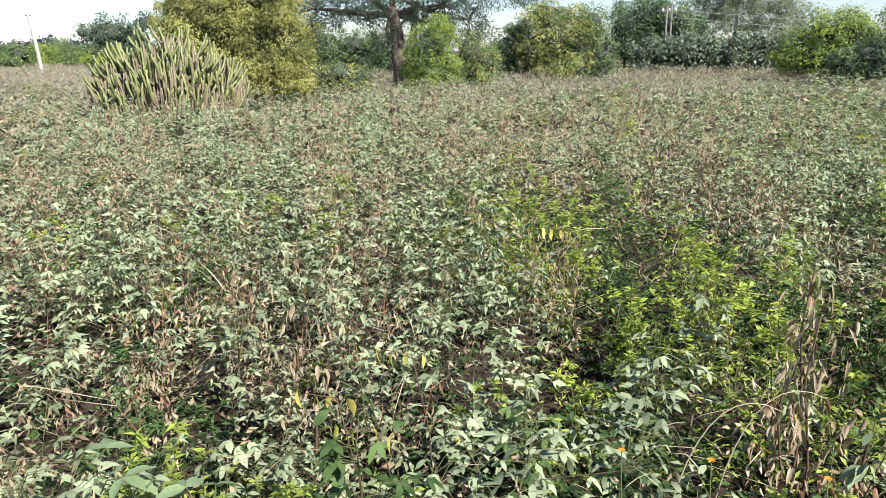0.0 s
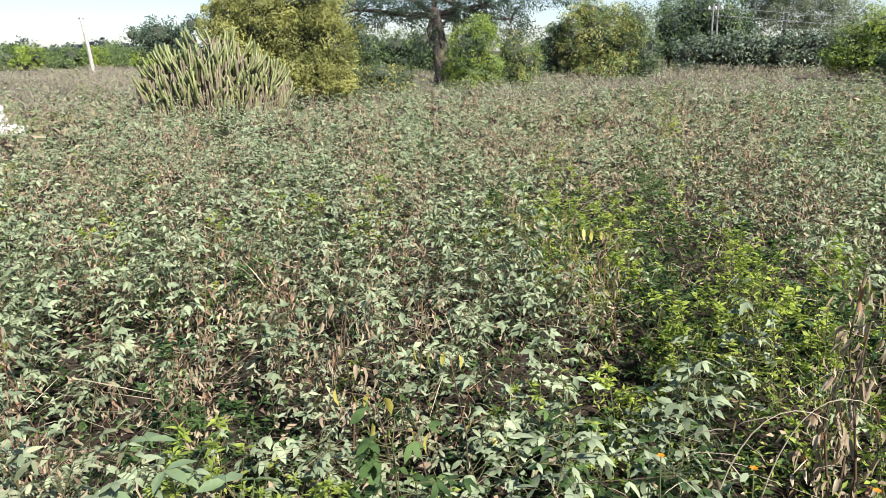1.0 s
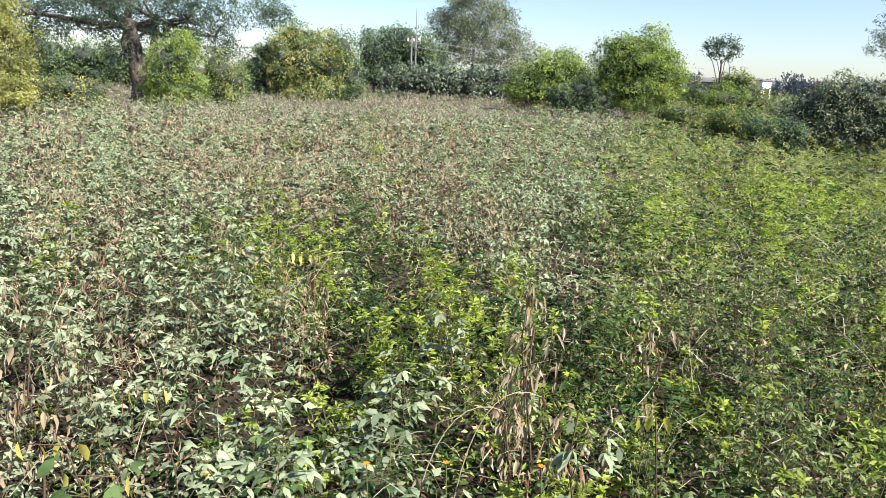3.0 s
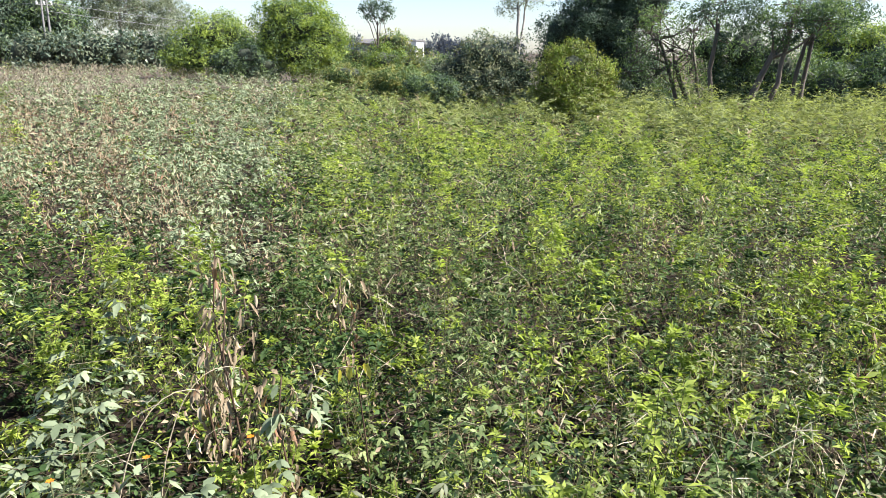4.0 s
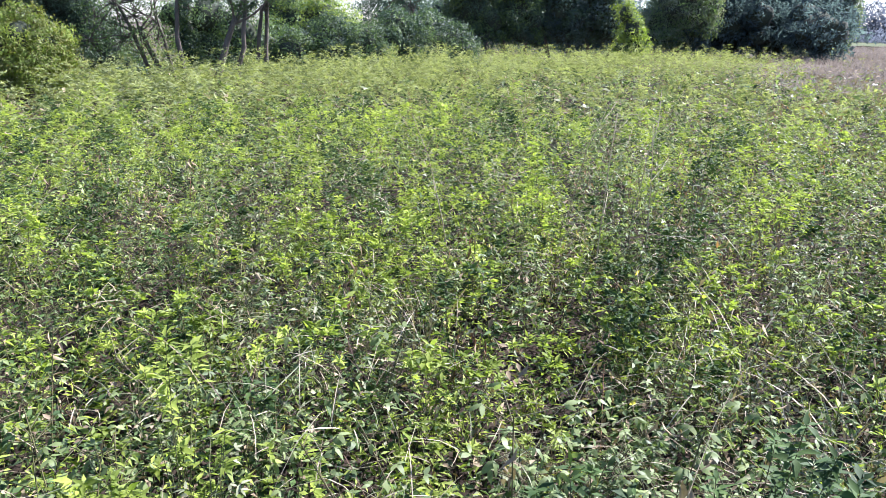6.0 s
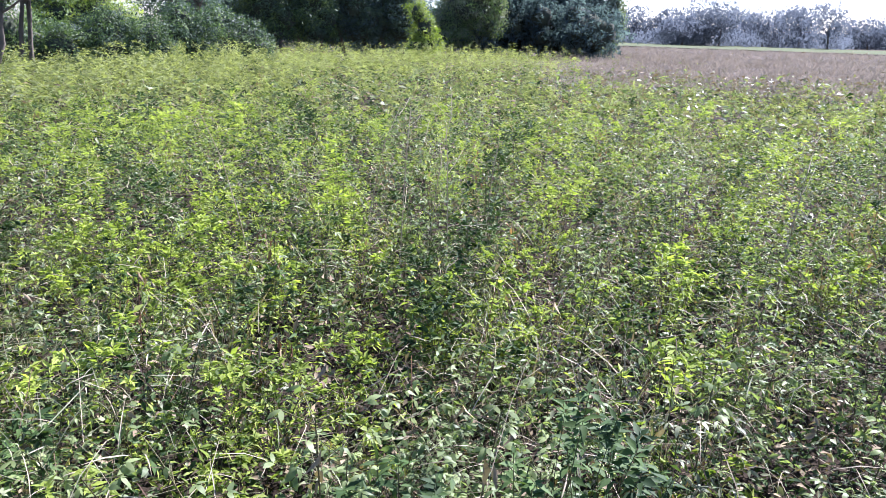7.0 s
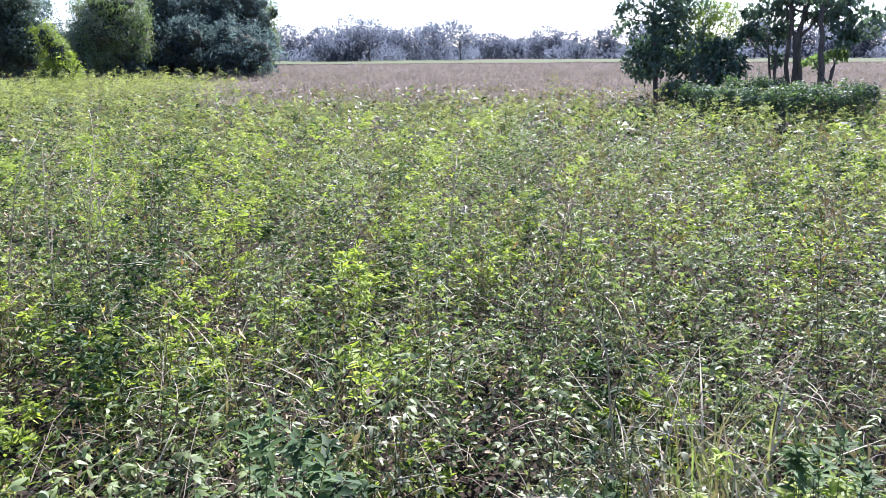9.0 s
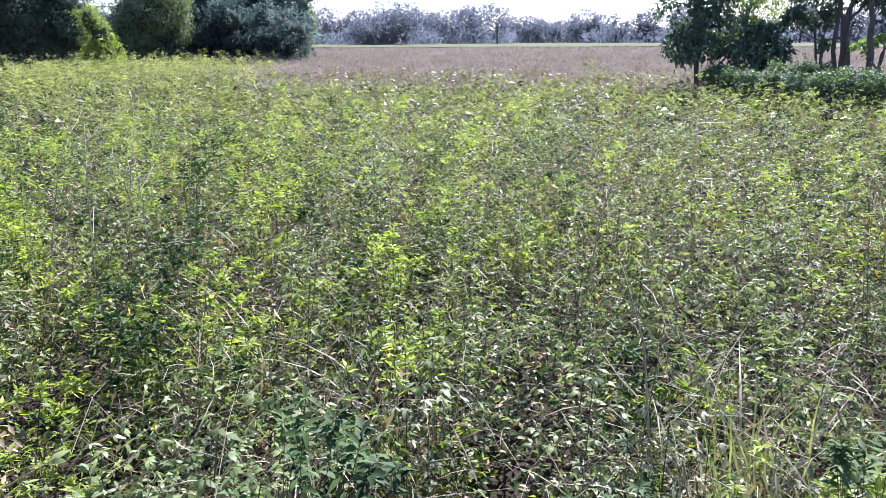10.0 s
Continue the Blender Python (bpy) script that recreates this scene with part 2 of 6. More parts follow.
def twigs(a, b, ra, rb):
    """Three-sided tapered sticks from a to b, one a row."""
    a, b = np.asarray(a, float), np.asarray(b, float)
    n = len(a)
    if n == 0:
        return np.zeros((0, 3)), np.zeros((0, 3), int)
    d = unit(b - a)
    ref = np.where(np.abs(d[:, 2:3]) > 0.9, (1.0, 0, 0), (0, 0, 1.0))
    s = unit(np.cross(d, ref))
    t = np.cross(d, s)
    ra, rb = np.broadcast_to(ra, n), np.broadcast_to(rb, n)
    ang = np.array([0, 2.094, 4.189])
    ring = s[:, None] * np.cos(ang)[None, :, None] + t[:, None] * np.sin(ang)[None, :, None]
    v = np.concatenate([a[:, None] + ring * ra[:, None, None], b[:, None] + ring * rb[:, None, None]], 1)
    tri = np.array([(0, 1, 4), (0, 4, 3), (1, 2, 5), (1, 5, 4), (2, 0, 3), (2, 3, 5)])
    f = tri[None] + (np.arange(n) * 6)[:, None, None]
    return v.reshape(-1, 3), f.reshape(-1, 3)


def tube(points, radii, sides=8, wobble=0.0, rng=None):
    """A tapered round limb through the given points, closed at its end."""
    p = np.asarray(points, float)
    d = unit(np.gradient(p, axis=0))
    ref = np.array((0.3, 0.9, 0.1))
    s = unit(np.cross(d, ref))
    t = np.cross(d, s)
    ang = np.linspace(0, 2 * np.pi, sides, endpoint=False)
    r = np.asarray(radii, float)[:, None] * (1 + (wobble * rng.normal(size=(len(p), sides)) if wobble else 0))
    v = (p[:, None] + (s[:, None] * np.cos(ang)[None, :, None] + t[:, None] * np.sin(ang)[None, :, None]) * r[..., None]).reshape(-1, 3)
    v = np.concatenate([v, p[-1:] + d[-1:] * radii[-1]])
    f = []
    for i in range(len(p) - 1):
        for j in range(sides):
            a, b = i * sides + j, i * sides + (j + 1) % sides
            f += [(a, b, b + sides), (a, b + sides, a + sides)]
    last = (len(p) - 1) * sides
    f += [(last + j, last + (j + 1) % sides, len(v) - 1) for j in range(sides)]
    return v, np.array(f)


def part(name, me, parent, label=""):
    ob = new(name, me)
    ob.parent = parent
    return tagged(ob, label) if label else ob


def place(heading, far):
    """The spot on the ground at a heading (degrees left of +y) and a distance from where the camera stands."""
    return -math.sin(radians(heading)) * far, math.cos(radians(heading)) * far


def wave(x, y, size, seed):
    """Smooth rolling noise between about -1 and 1."""
    r = np.random.default_rng(seed)
    out = 0
    for k in range(5):
        a, ph, s = r.uniform(0, 6.283), r.uniform(0, 6.283), size * r.uniform(0.6, 1.5)
        out = out + np.sin((x * np.cos(a) + y * np.sin(a)) * 6.283 / s + ph + 0.8 * np.sin((x * np.sin(a) - y * np.cos(a)) * 4 / s))
    return out / 2.6


def hump(x, y, heading, far, size):
    cx, cy = place(heading, far)
    return np.exp(-((x - cx) ** 2 + (y - cy) ** 2) / size ** 2)


# ---------------------------------------------------------------- ground
def build_ground():
    """One sheet of soil out to the horizon, gently uneven close by."""
    rr = np.concatenate([[0.0], np.geomspace(0.4, 60, 60), np.geomspace(80, 4000, 14)])
    aa = np.linspace(0, 2 * np.pi, 96, endpoint=False)
    x, y = rr[:, None] * np.cos(aa), rr[:, None] * np.sin(aa)
    z = 0.03 * wave(x, y, 0.9, 3) * (rr[:, None] < 30) - 0.03
    v = np.stack([x, y, z], -1).reshape(-1, 3)
    n = len(aa)
    i, j = np.meshgrid(np.arange(len(rr) - 1), np.arange(n), indexing="ij")
    a, b = i * n + j, i * n + (j + 1) % n
    f = np.stack([np.stack([a, b, b + n], -1), np.stack([a, b + n, a + n], -1)], 2).reshape(-1, 3)
    f = f[:, ::-1]
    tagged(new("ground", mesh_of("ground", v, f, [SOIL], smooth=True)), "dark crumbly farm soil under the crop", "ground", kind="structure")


build_ground()


def build_meadow():
    """The strip of short bright grass beyond the parched crop."""
    a = np.radians(np.linspace(-108.0, -168.0, 60))
    rr = np.linspace(106.0, 158.0, 9)[:, None]
    x, y = -np.sin(a) * rr, np.cos(a) * rr
    v = np.stack([x, y, 0.03 + 0.05 * wave(x, y, 9.0, 41) + 0.05], -1).reshape(-1, 3)
    n = len(a)
    i, j = np.meshgrid(np.arange(len(rr) - 1), np.arange(n - 1), indexing="ij")
    k = i * n + j
    f = np.stack([np.stack([k, k + n, k + n + 1], -1), np.stack([k, k + n + 1, k + 1], -1)], 2).reshape(-1, 3)
    tagged(new("meadow", mesh_of("meadow", v, f, [MEADOW], smooth=True)), "strip of short sunlit grass beyond the parched crop", "meadow", kind="structure")


build_meadow()


# ---------------------------------------------------------------- the field
def scatter(r0, r1, step, seed, a0=42.0, a1=-164.0):
    """Jittered spots in the part of the ring that is overlooked."""
    g = np.random.default_rng(seed)
    k = np.arange(-r1, r1, step)
    x, y = (c.ravel() + g.uniform(-0.5, 0.5, c.size) * step for c in np.meshgrid(k, k))
    r = np.hypot(x, y)
    h = np.degrees(np.arctan2(-x, y))
    h = np.where(h > 90, h - 360, h)
    ok = (r > r0) & (r < r1) & (h < a0) & (h > a1)
    return x[ok], y[ok], r[ok], h[ok], g


def shares(x, y, r, h):
    """How likely a spot grows bright weeds, dry crop or dusty plants; the rest is the green bean crop."""
    n1, n2, n3 = wave(x, y, 1.5, 11), wave(x, y, 0.7, 12), wave(x, y, 4.0, 13)
    right = 1 / (1 + np.exp((h + 31) / 3.5))
    bright = 0.05 + 0.62 * right
    bright = bright + 1.15 * (hump(x, y, -8, 5.4, 1.0) + hump(x, y, -22, 2.5, 0.45) + hump(x, y, -14, 2.8, 0.4) + hump(x, y, -18, 4.3, 0.6)
                             + hump(x, y, -27, 3.2, 0.5) + hump(x, y, 14, 1.75, 0.22) + hump(x, y, -39, 2.0, 0.35))
    bright = bright * (1 - 0.55 * (r > 8) * (h > -42)) + 0.30 * n1 * (0.3 + right) + 0.16 * n2 * (0.5 + right) + 0.15 * n3 * right
    bright = bright - 0.7 * hump(x, y, -25.5, 4.9, 0.6) - 0.15 * hump(x, y, -45, 3.0, 0.5) - 0.4 * hump(x, y, -73, 2.7, 0.5)
    bright = bright - 0.3 / (1 + np.exp((h + 134) / 2.5)) * (r < 16) - 0.2 / (1 + np.exp((h + 96) / 5))
    far_brown = (1 / (1 + np.exp((19.5 - r) / 1.0))) / (1 + np.exp((h + 108) / 1.5))
    bright = np.clip(bright * (1 - far_brown), 0, 0.95)
    dry = (0.20 + 0.30 / (1 + np.exp((3.2 - r) / 0.5)) + 0.08 / (1 + np.exp((7.5 - r) / 1.2))) * (1 - right) * 0.85 + (0.14 + 0.12 / (1 + np.exp((h + 88) / 6))) * right
    dry = dry * (1 - 0.3 * right) + (0.20 * n2 + 0.18 * n1) * (1 - 0.3 * right) + 0.1 * n3 + 0.85 * far_brown
    dry = dry * (0.25 + 0.75 / (1 + np.exp((1.9 - r) / 0.15)))
    dry = np.clip(dry + 0.5 * hump(x, y, 15, 3.3, 0.5) + 0.4 * hump(x, y, -28, 2.5, 0.22) + 0.3 * hump(x, y, 2, 2.9, 0.5), 0, 0.95)
    dusty = np.clip(0.14 + 0.20 * right + 0.22 * n3 + 0.25 * n1 * right + 0.6 * hump(x, y, -25.5, 4.9, 0.7) + 0.4 * hump(x, y, -140, 2.1, 0.5), 0, 0.8) * (1 - 0.9 * far_brown)
    return bright, dry, dusty


def canopy(x, y):
    return 0.53 + 0.11 * wave(x, y, 1.0, 21) + 0.11 * np.tanh(1.5 * wave(x, y, 0.42, 22)) + 0.05 * wave(x, y, 3.0, 23)


def tuft(x, y, size, seed):
    """One random number for each tuft of about the given size."""
    i = np.floor((x + 0.3 * size * wave(x, y, size * 1.4, seed + 1)) / size)
    j = np.floor((y + 0.3 * size * wave(x, y, size * 1.4, seed + 2)) / size)
    k = np.sin(i * 127.1 + j * 311.7 + seed * 17.3) * 43758.5453
    return k - np.floor(k)


def mounds(x, y, size, seed):
    """How high the growth of each tuft stands, falling off to dark clefts between the tufts."""
    i = (x + 0.3 * size * wave(x, y, size * 1.4, seed + 1)) / size
    j = (y + 0.3 * size * wave(x, y, size * 1.4, seed + 2)) / size
    i, j = i - np.floor(i) - 0.5, j - np.floor(j) - 0.5
    return 1.14 - 0.74 * np.clip((i * i + j * j) / 0.25, 0, 1.15) ** 1.3


def ring3(g, n):
    a = g.uniform(0, 2 * np.pi, n)
    return np.stack([np.cos(a), np.sin(a), np.zeros(n)], -1)


def stalks_of(x, y, h, g, lean=0.12):
    """Foot, head and bend of upright stems."""
    foot = np.stack([x, y, np.full_like(x, -0.03)], -1)
    top = foot + np.stack([g.normal(0, lean, len(x)), g.normal(0, lean, len(x)), h + 0.03], -1)
    return foot, top


def bean_leaves(x, y, h, g, count, size, detail, heap, mat, petioles):
    """Three-part bean leaves on drooping stalks round each stem."""
    foot, top = stalks_of(x, y, h, g)
    n = len(x)
    u = g.uniform(0.2, 1.0, (n, count)) ** 0.6
    at = foot[:, None] + (top - foot)[:, None] * u[..., None]
    out = ring3(g, n * count)
    rise = g.uniform(0.0, 0.8, n * count)
    reach = g.uniform(0.04, 0.11, n * count)
    at = at.reshape(-1, 3)
    tip = at + unit(out + np.array((0, 0, 1.0)) * rise[:, None]) * reach[:, None]
    if petioles:
        heap.add(twigs(foot, top, 0.0028, 0.0016), STEM)
        heap.add(twigs(at, tip, 0.0013, 0.001), STEM)
    dip = g.uniform(-0.75, 0.3, n * count)
    tilt = unit(np.array((0, 0, 1.0)) + g.normal(0, 0.34 if detail > 2 else 0.75, (n * count, 3)))
    for turn, k in ((0.0, 1.0), (1.15, 0.85), (-1.15, 0.85)):
        c, s = np.cos(turn), np.sin(turn)
        d = np.stack([out[:, 0] * c - out[:, 1] * s, out[:, 0] * s + out[:, 1] * c, dip + g.normal(0, 0.2, len(dip))], -1)
        ln = np.repeat(np.broadcast_to(size, n), count) * k * g.uniform(0.65, 1.2, len(dip))
        slim = g.uniform(0.26, 0.40, len(dip)) if mat is GREY else g.uniform(0.36, 0.50, len(dip))
        heap.add(leaves(tip, d, tilt, ln, ln * slim, 0.3, g.uniform(0.05, 0.45, len(dip)), detail), mat)
    return foot, top


def hanging(foot, top, g, count, size, detail, heap, mat, slim=(0.12, 0.34), loose=0.4, spread=0.035):
    """Dry leaves and pods that hang from the stems."""
    n = len(foot)
    if n == 0:
        return
    u = g.uniform(0.45, 1.04, (n, count))
    at = (foot[:, None] + (top - foot)[:, None] * u[..., None]).reshape(-1, 3) + g.normal(0, 1, (n * count, 3)) * (spread, spread, 0.035)
    d = np.concatenate([g.normal(0, loose, (n * count, 2)), -np.ones((n * count, 1))], 1)
    ln = size * g.uniform(0.5, 1.25, n * count)
    heap.add(leaves(at, d, unit(ring3(g, n * count) + 0.01), ln, ln * g.uniform(*slim, n * count), 0.6, g.uniform(-0.1, 0.5, n * count), detail), mat)


def weed_leaves(x, y, h, g, count, size, detail, heap, mat, petioles, forks=11, wide=0.11):
    """Bushy weeds: slim shoots that fan out into a dome, each tipped with a rosette of narrow leaves."""
    foot, top = stalks_of(x, y, h, g, 0.05)
    n = len(x)
    reach = g.normal(0, 1, (n, forks, 3)) * (wide, wide, 0.02)
    reach[..., 2] -= (reach[..., 0] ** 2 + reach[..., 1] ** 2) / wide * 0.75
    which = g.integers(0, forks, (n, count))
    tip = g.random((n, count)) < 0.68
    u = np.where(tip, 1 - np.abs(g.normal(0, 0.045, (n, count))), g.uniform(0.25, 1.0, (n, count)))
    off = np.take_along_axis(reach, which[..., None], 1) * np.clip((u - 0.2) / 0.8, 0, 1)[..., None]
    at = foot[:, None] + (top - foot)[:, None] * u[..., None] + off
    at = at.reshape(-1, 3)
    loose = (~tip).ravel()
    at[loose] += g.normal(0, 0.02, (loose.sum(), 3))
    if petioles:
        fork = foot + (top - foot) * 0.2
        heap.add(twigs(foot, fork, 0.0026, 0.0022), STEM)
        for k in range(forks):
            heap.add(twigs(fork, top + reach[:, k], 0.0016, 0.0008), STEM)
    d = ring3(g, n * count)
    d[:, 2] = np.where(tip.ravel(), g.uniform(-0.15, 0.9, n * count), g.uniform(-0.6, 0.7, n * count))
    ln = size * g.uniform(0.55, 1.3, n * count)
    up = unit(np.array((0, 0, 1.0)) + g.normal(0, 0.32 if detail > 2 else 0.7, (n * count, 3)))
    heap.add(leaves(at, d, up, ln, ln * g.uniform(0.28, 0.44, n * count), 0.25, g.uniform(0.05, 0.5, n * count), detail), mat)
    return foot, top


CROP_MATS = [BEAN, BEAN_BIG, BRIGHT, YELLOW, TAN, RUST, STRAW, STEM, BROWNSTEM, GREY, GREEN, FIELD_GREEN, DEEP, FAR_DRY, PARCHED]


def grow(r0, r1, step, seed, bean_n, weed_n, dry_n, size, wsize, detail, petioles, weed_mat, lump):
    """The growth of one ring of the field: beans, weeds and dead plants, standing in tufts of one kind."""
    x, y, r, h, g = scatter(r0, r1, step, seed)
    # bare gaps with dark soil and stems
    keep = wave(x, y, 0.8, 31) + 0.5 * wave(x, y, 0.3, 32) + 1.4 * (r > 6) > -1.15 + 0.9 * hump(x, y, 2, 1.75, 0.35)
    keep &= g.random(len(x)) > 0.92 * np.maximum.reduce([hump(x, y, 7.0, 1.70, 0.22), hump(x, y, 0.0, 1.70, 0.18), hump(x, y, -7.0, 1.62, 0.16), hump(x, y, -41, 1.75, 0.16), hump(x, y, -139, 1.8, 0.2)])
    keep &= (g.random(len(x)) > np.where(h < -35, 0.25, 0.6)) | (wave(x, y, 0.42, 22) > -0.45)
    keep &= (tuft(x, y, 0.17, 77) > 0.07) | (r > 7)
    keep &= (h > -106) | (r < 104)
    keep &= (mounds(x, y, lump, 51) > np.where(h < -33, 0.4, 0.5)) | (g.random(len(x)) < 0.25) | (r > 9)
    x, y, r, h = (c[keep] for c in (x, y, r, h))
    n = len(x)
    pb, pd, pg = shares(x, y, r, h)
    own = g.random(n) < 0.3
    pick = np.where(own, g.random(n), tuft(x, y, lump, 51))
    dust = np.where(own, g.random(n), tuft(x, y, lump * 1.3, 52))
    tone = np.where(own, g.random(n), tuft(x, y, lump * 0.8, 53))
    tall = (canopy(x, y) + 0.14 * (tuft(x, y, lump, 54) - 0.5)) * mounds(x, y, lump, 51)
    parched = (h < -106) & (r > 19)
    tall = np.where(parched, 0.62 * tall, tall)
    bright = pick < pb
    rest = (pick - pb) / np.maximum(1 - pb, 1e-6)
    dry = ~bright & (rest < pd)
    dusty = ~bright & ~dry & (dust < pg)
    bean = ~bright & ~dry & ~dusty
    beans, weeds, dead = Heap(CROP_MATS), Heap(CROP_MATS), Heap(CROP_MATS)
    # some beans by the camera take the dark leaf colour as painted shade
    shade_dark = bean & (g.random(n) < 0.3 * hump(x, y, -5, 1.7, 0.9))
    less = {8: 4, 5: 4, 4: 4, 2: 2, 1: 1}[detail]
    lush = bean & ~shade_dark & (h < -33) & ~parched
    for sel, mat in ((bean & ~shade_dark & ~lush & ~parched, BEAN), (lush, GREEN), (shade_dark, DEEP), (dusty & ~parched & (h < -33), GREY if r0 < 8 else FIELD_GREEN), (dusty & ~parched & (h >= -33), GREY if r0 < 8 else BEAN), ((bean | dusty) & parched, PARCHED)):
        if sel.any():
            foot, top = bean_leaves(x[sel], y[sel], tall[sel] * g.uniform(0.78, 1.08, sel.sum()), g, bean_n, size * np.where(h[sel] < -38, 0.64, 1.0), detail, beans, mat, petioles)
            some = g.random(sel.sum()) < 0.3
            hanging(foot[some], top[some], g, max(2, dry_n // 4), size, min(detail, 4), beans, TAN)
            some = g.random(sel.sum()) < 0.03
            hanging(foot[some], top[some] + (0, 0, 0.02), g, 2, size * 0.8, min(detail, 4), beans, YELLOW, (0.3, 0.5))
    if bright.any():
        pale = weed_mat if weed_mat is not BRIGHT else BRIGHT
        blade = 1 if r0 > 4.5 else less
        dark = DEEP if weed_mat is BRIGHT else weed_mat
        bright = bright & (g.random(n) < 0.6)
        for kind, mat, k in ((bright & (tone > 0.30), pale, 1.0), (bright & (tone <= 0.30), dark, 1.1)):
            if kind.any():
                foot, top = weed_leaves(x[kind], y[kind], tall[kind] * g.uniform(0.8, 1.12, kind.sum()), g, int(2.3 * weed_n), wsize * k, blade, weeds, mat, petioles,
                                        wide=max(0.105, 0.5 * step))
        some = g.random(len(foot)) < 0.03
        hanging(foot[some], top[some], g, 2, wsize, min(detail, 4), weeds, YELLOW, (0.3, 0.5))
    if dry.any():
        foot, top = stalks_of(x[dry], y[dry], tall[dry] * g.uniform(0.85, 1.12, dry.sum()), g)
        if petioles:
            dead.add(twigs(foot, top, 0.0024, 0.0014), RUST)
            for k in range(3):
                a = foot + (top - foot) * g.uniform(0.4, 0.95, (len(foot), 1))
                dead.add(twigs(a, a + unit(ring3(g, len(a)) + (0, 0, 0.5)) * g.uniform(0.08, 0.25, (len(a), 1)), 0.0018, 0.0008), STRAW if k else BROWNSTEM)
        far_off = r0 > 15
        thin, fine, loose, spread = ((0.05, 0.11), 1.9, 0.7, 0.45 * step) if far_off else ((0.12, 0.34), 0.9, 0.4, 0.035)
        baked = parched[dry]
        some = g.random(len(foot)) < 0.28
        for sel, mat in ((baked, PARCHED), (~baked, FAR_DRY if far_off else TAN)):
            hanging(foot[sel], top[sel], g, dry_n, size * fine, less, dead, mat, thin, loose, spread)
        hanging(foot[some], top[some], g, max(2, dry_n // 3), size * fine, less, dead, FAR_DRY if far_off else RUST, thin, loose, spread)
        green = g.random(len(foot)) < np.where((h[dry] < -106) & (r[dry] > 18), 0.0, 0.6)
        for few, mat in ((green & (h[dry] < -33), GREEN), (green & (h[dry] >= -33), BEAN)):
            if few.any():
                bean_leaves(x[dry][few], y[dry][few], tall[dry][few] * 0.92, g, max(2, bean_n // 2), size * 0.8, detail, dead, mat, petioles)
    return beans, weeds, dead


def build_undergrowth():
    """Low leaves and litter that close the crop near the soil, the lowest leaves painted dark as shade."""
    g = np.random.default_rng(88)
    heap = Heap([DEEP, BEAN, TAN, GREY, GREEN, BRIGHT, FIELD_GREEN])
    for r0, r1, per, size, lump in ((0.8, 2.7, 4600, 0.038, 0.27), (2.7, 5.0, 3000, 0.043, 0.34), (5.0, 8.0, 1600, 0.055, 0.45), (8.0, 12.0, 800, 0.070, 0.6),
                                    (12.0, 28.0, 45, 0.2, 0.9)):
        n = int(per * 0.575 * math.pi * (r1 ** 2 - r0 ** 2))
        h, r = g.uniform(-164, 42, n), np.sqrt(g.uniform(r0 ** 2, r1 ** 2, n))
        x, y = -np.sin(np.radians(h)) * r, np.cos(np.radians(h)) * r
        bare = hump(x, y, 6.5, 1.55, 0.25) + hump(x, y, -1, 1.55, 0.2) + hump(x, y, -40, 1.75, 0.12) + hump(x, y, -139, 1.8, 0.15)
        bare = np.maximum(bare, 0.7 * (wave(x, y, 0.8, 31) + 0.5 * wave(x, y, 0.3, 32) < -1.15) * (r < 6))
        ok = (g.random(n) > bare) & (g.random(n) < np.where(h < -33, 1.0, 0.62)) & ((mounds(x, y, lump, 51) > np.where(h < -33, 0.4, 0.5)) | (g.random(n) < 0.4) | (r > 9))
        x, y, r, h = x[ok], y[ok], r[ok], h[ok]
        n = len(x)
        pb, pd, pg = shares(x, y, r, h)
        own = g.random(n) < 0.3
        pick = np.where(own, g.random(n), tuft(x, y, lump, 51))
        dust = np.where(own, g.random(n), tuft(x, y, lump * 1.3, 52))
        tone = np.where(own, g.random(n), tuft(x, y, lump * 0.8, 53))
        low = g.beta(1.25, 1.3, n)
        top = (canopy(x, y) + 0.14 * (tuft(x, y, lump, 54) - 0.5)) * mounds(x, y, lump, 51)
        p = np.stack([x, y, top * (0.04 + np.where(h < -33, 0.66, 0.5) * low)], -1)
        d = ring3(g, n)
        d[:, 2] = g.uniform(-0.9, 0.7, n)
        ln = size * g.uniform(0.5, 1.3, n) * np.where(h < -38, 0.85, 1.0)
        v = unit(np.array((0, 0, 1.0)) + g.normal(0, 0.6, (n, 3)))
        rest = (pick - pb) / np.maximum(1 - pb, 1e-6)
        kind = np.where(pick < pb, np.where((tone > 0.45), 0, 1), np.where(rest < pd, np.where(g.random(n) < 0.6, 3, 2), np.where(dust < pg, np.where(g.random(n) < 0.5, 4, 2), np.where(g.random(n) < 0.5, 2, 1))))
        litter = g.random(n)
        # dark leaf colour by the camera and low down, put in for shade
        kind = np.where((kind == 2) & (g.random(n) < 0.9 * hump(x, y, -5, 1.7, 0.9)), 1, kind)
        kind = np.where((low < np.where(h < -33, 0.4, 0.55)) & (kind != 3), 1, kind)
        kind = np.where(litter < (0.12 if r0 < 5 else 0.05) + 0.10 * (h < -85), 3, np.where((litter > 0.9) & (h < -60), 4, kind))
        kind = np.where((kind == 2) & (h < -33), 5, kind)
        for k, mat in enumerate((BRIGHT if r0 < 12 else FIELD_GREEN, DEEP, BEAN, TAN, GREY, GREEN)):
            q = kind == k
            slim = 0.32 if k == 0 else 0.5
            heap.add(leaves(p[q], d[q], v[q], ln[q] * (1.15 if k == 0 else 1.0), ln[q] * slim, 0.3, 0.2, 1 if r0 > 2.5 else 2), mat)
    tagged(new("undergrowth", heap.mesh("undergrowth")), "low leaves, coloured dark for shade, and dry litter under the crop", "undergrowth", kind="stuff")


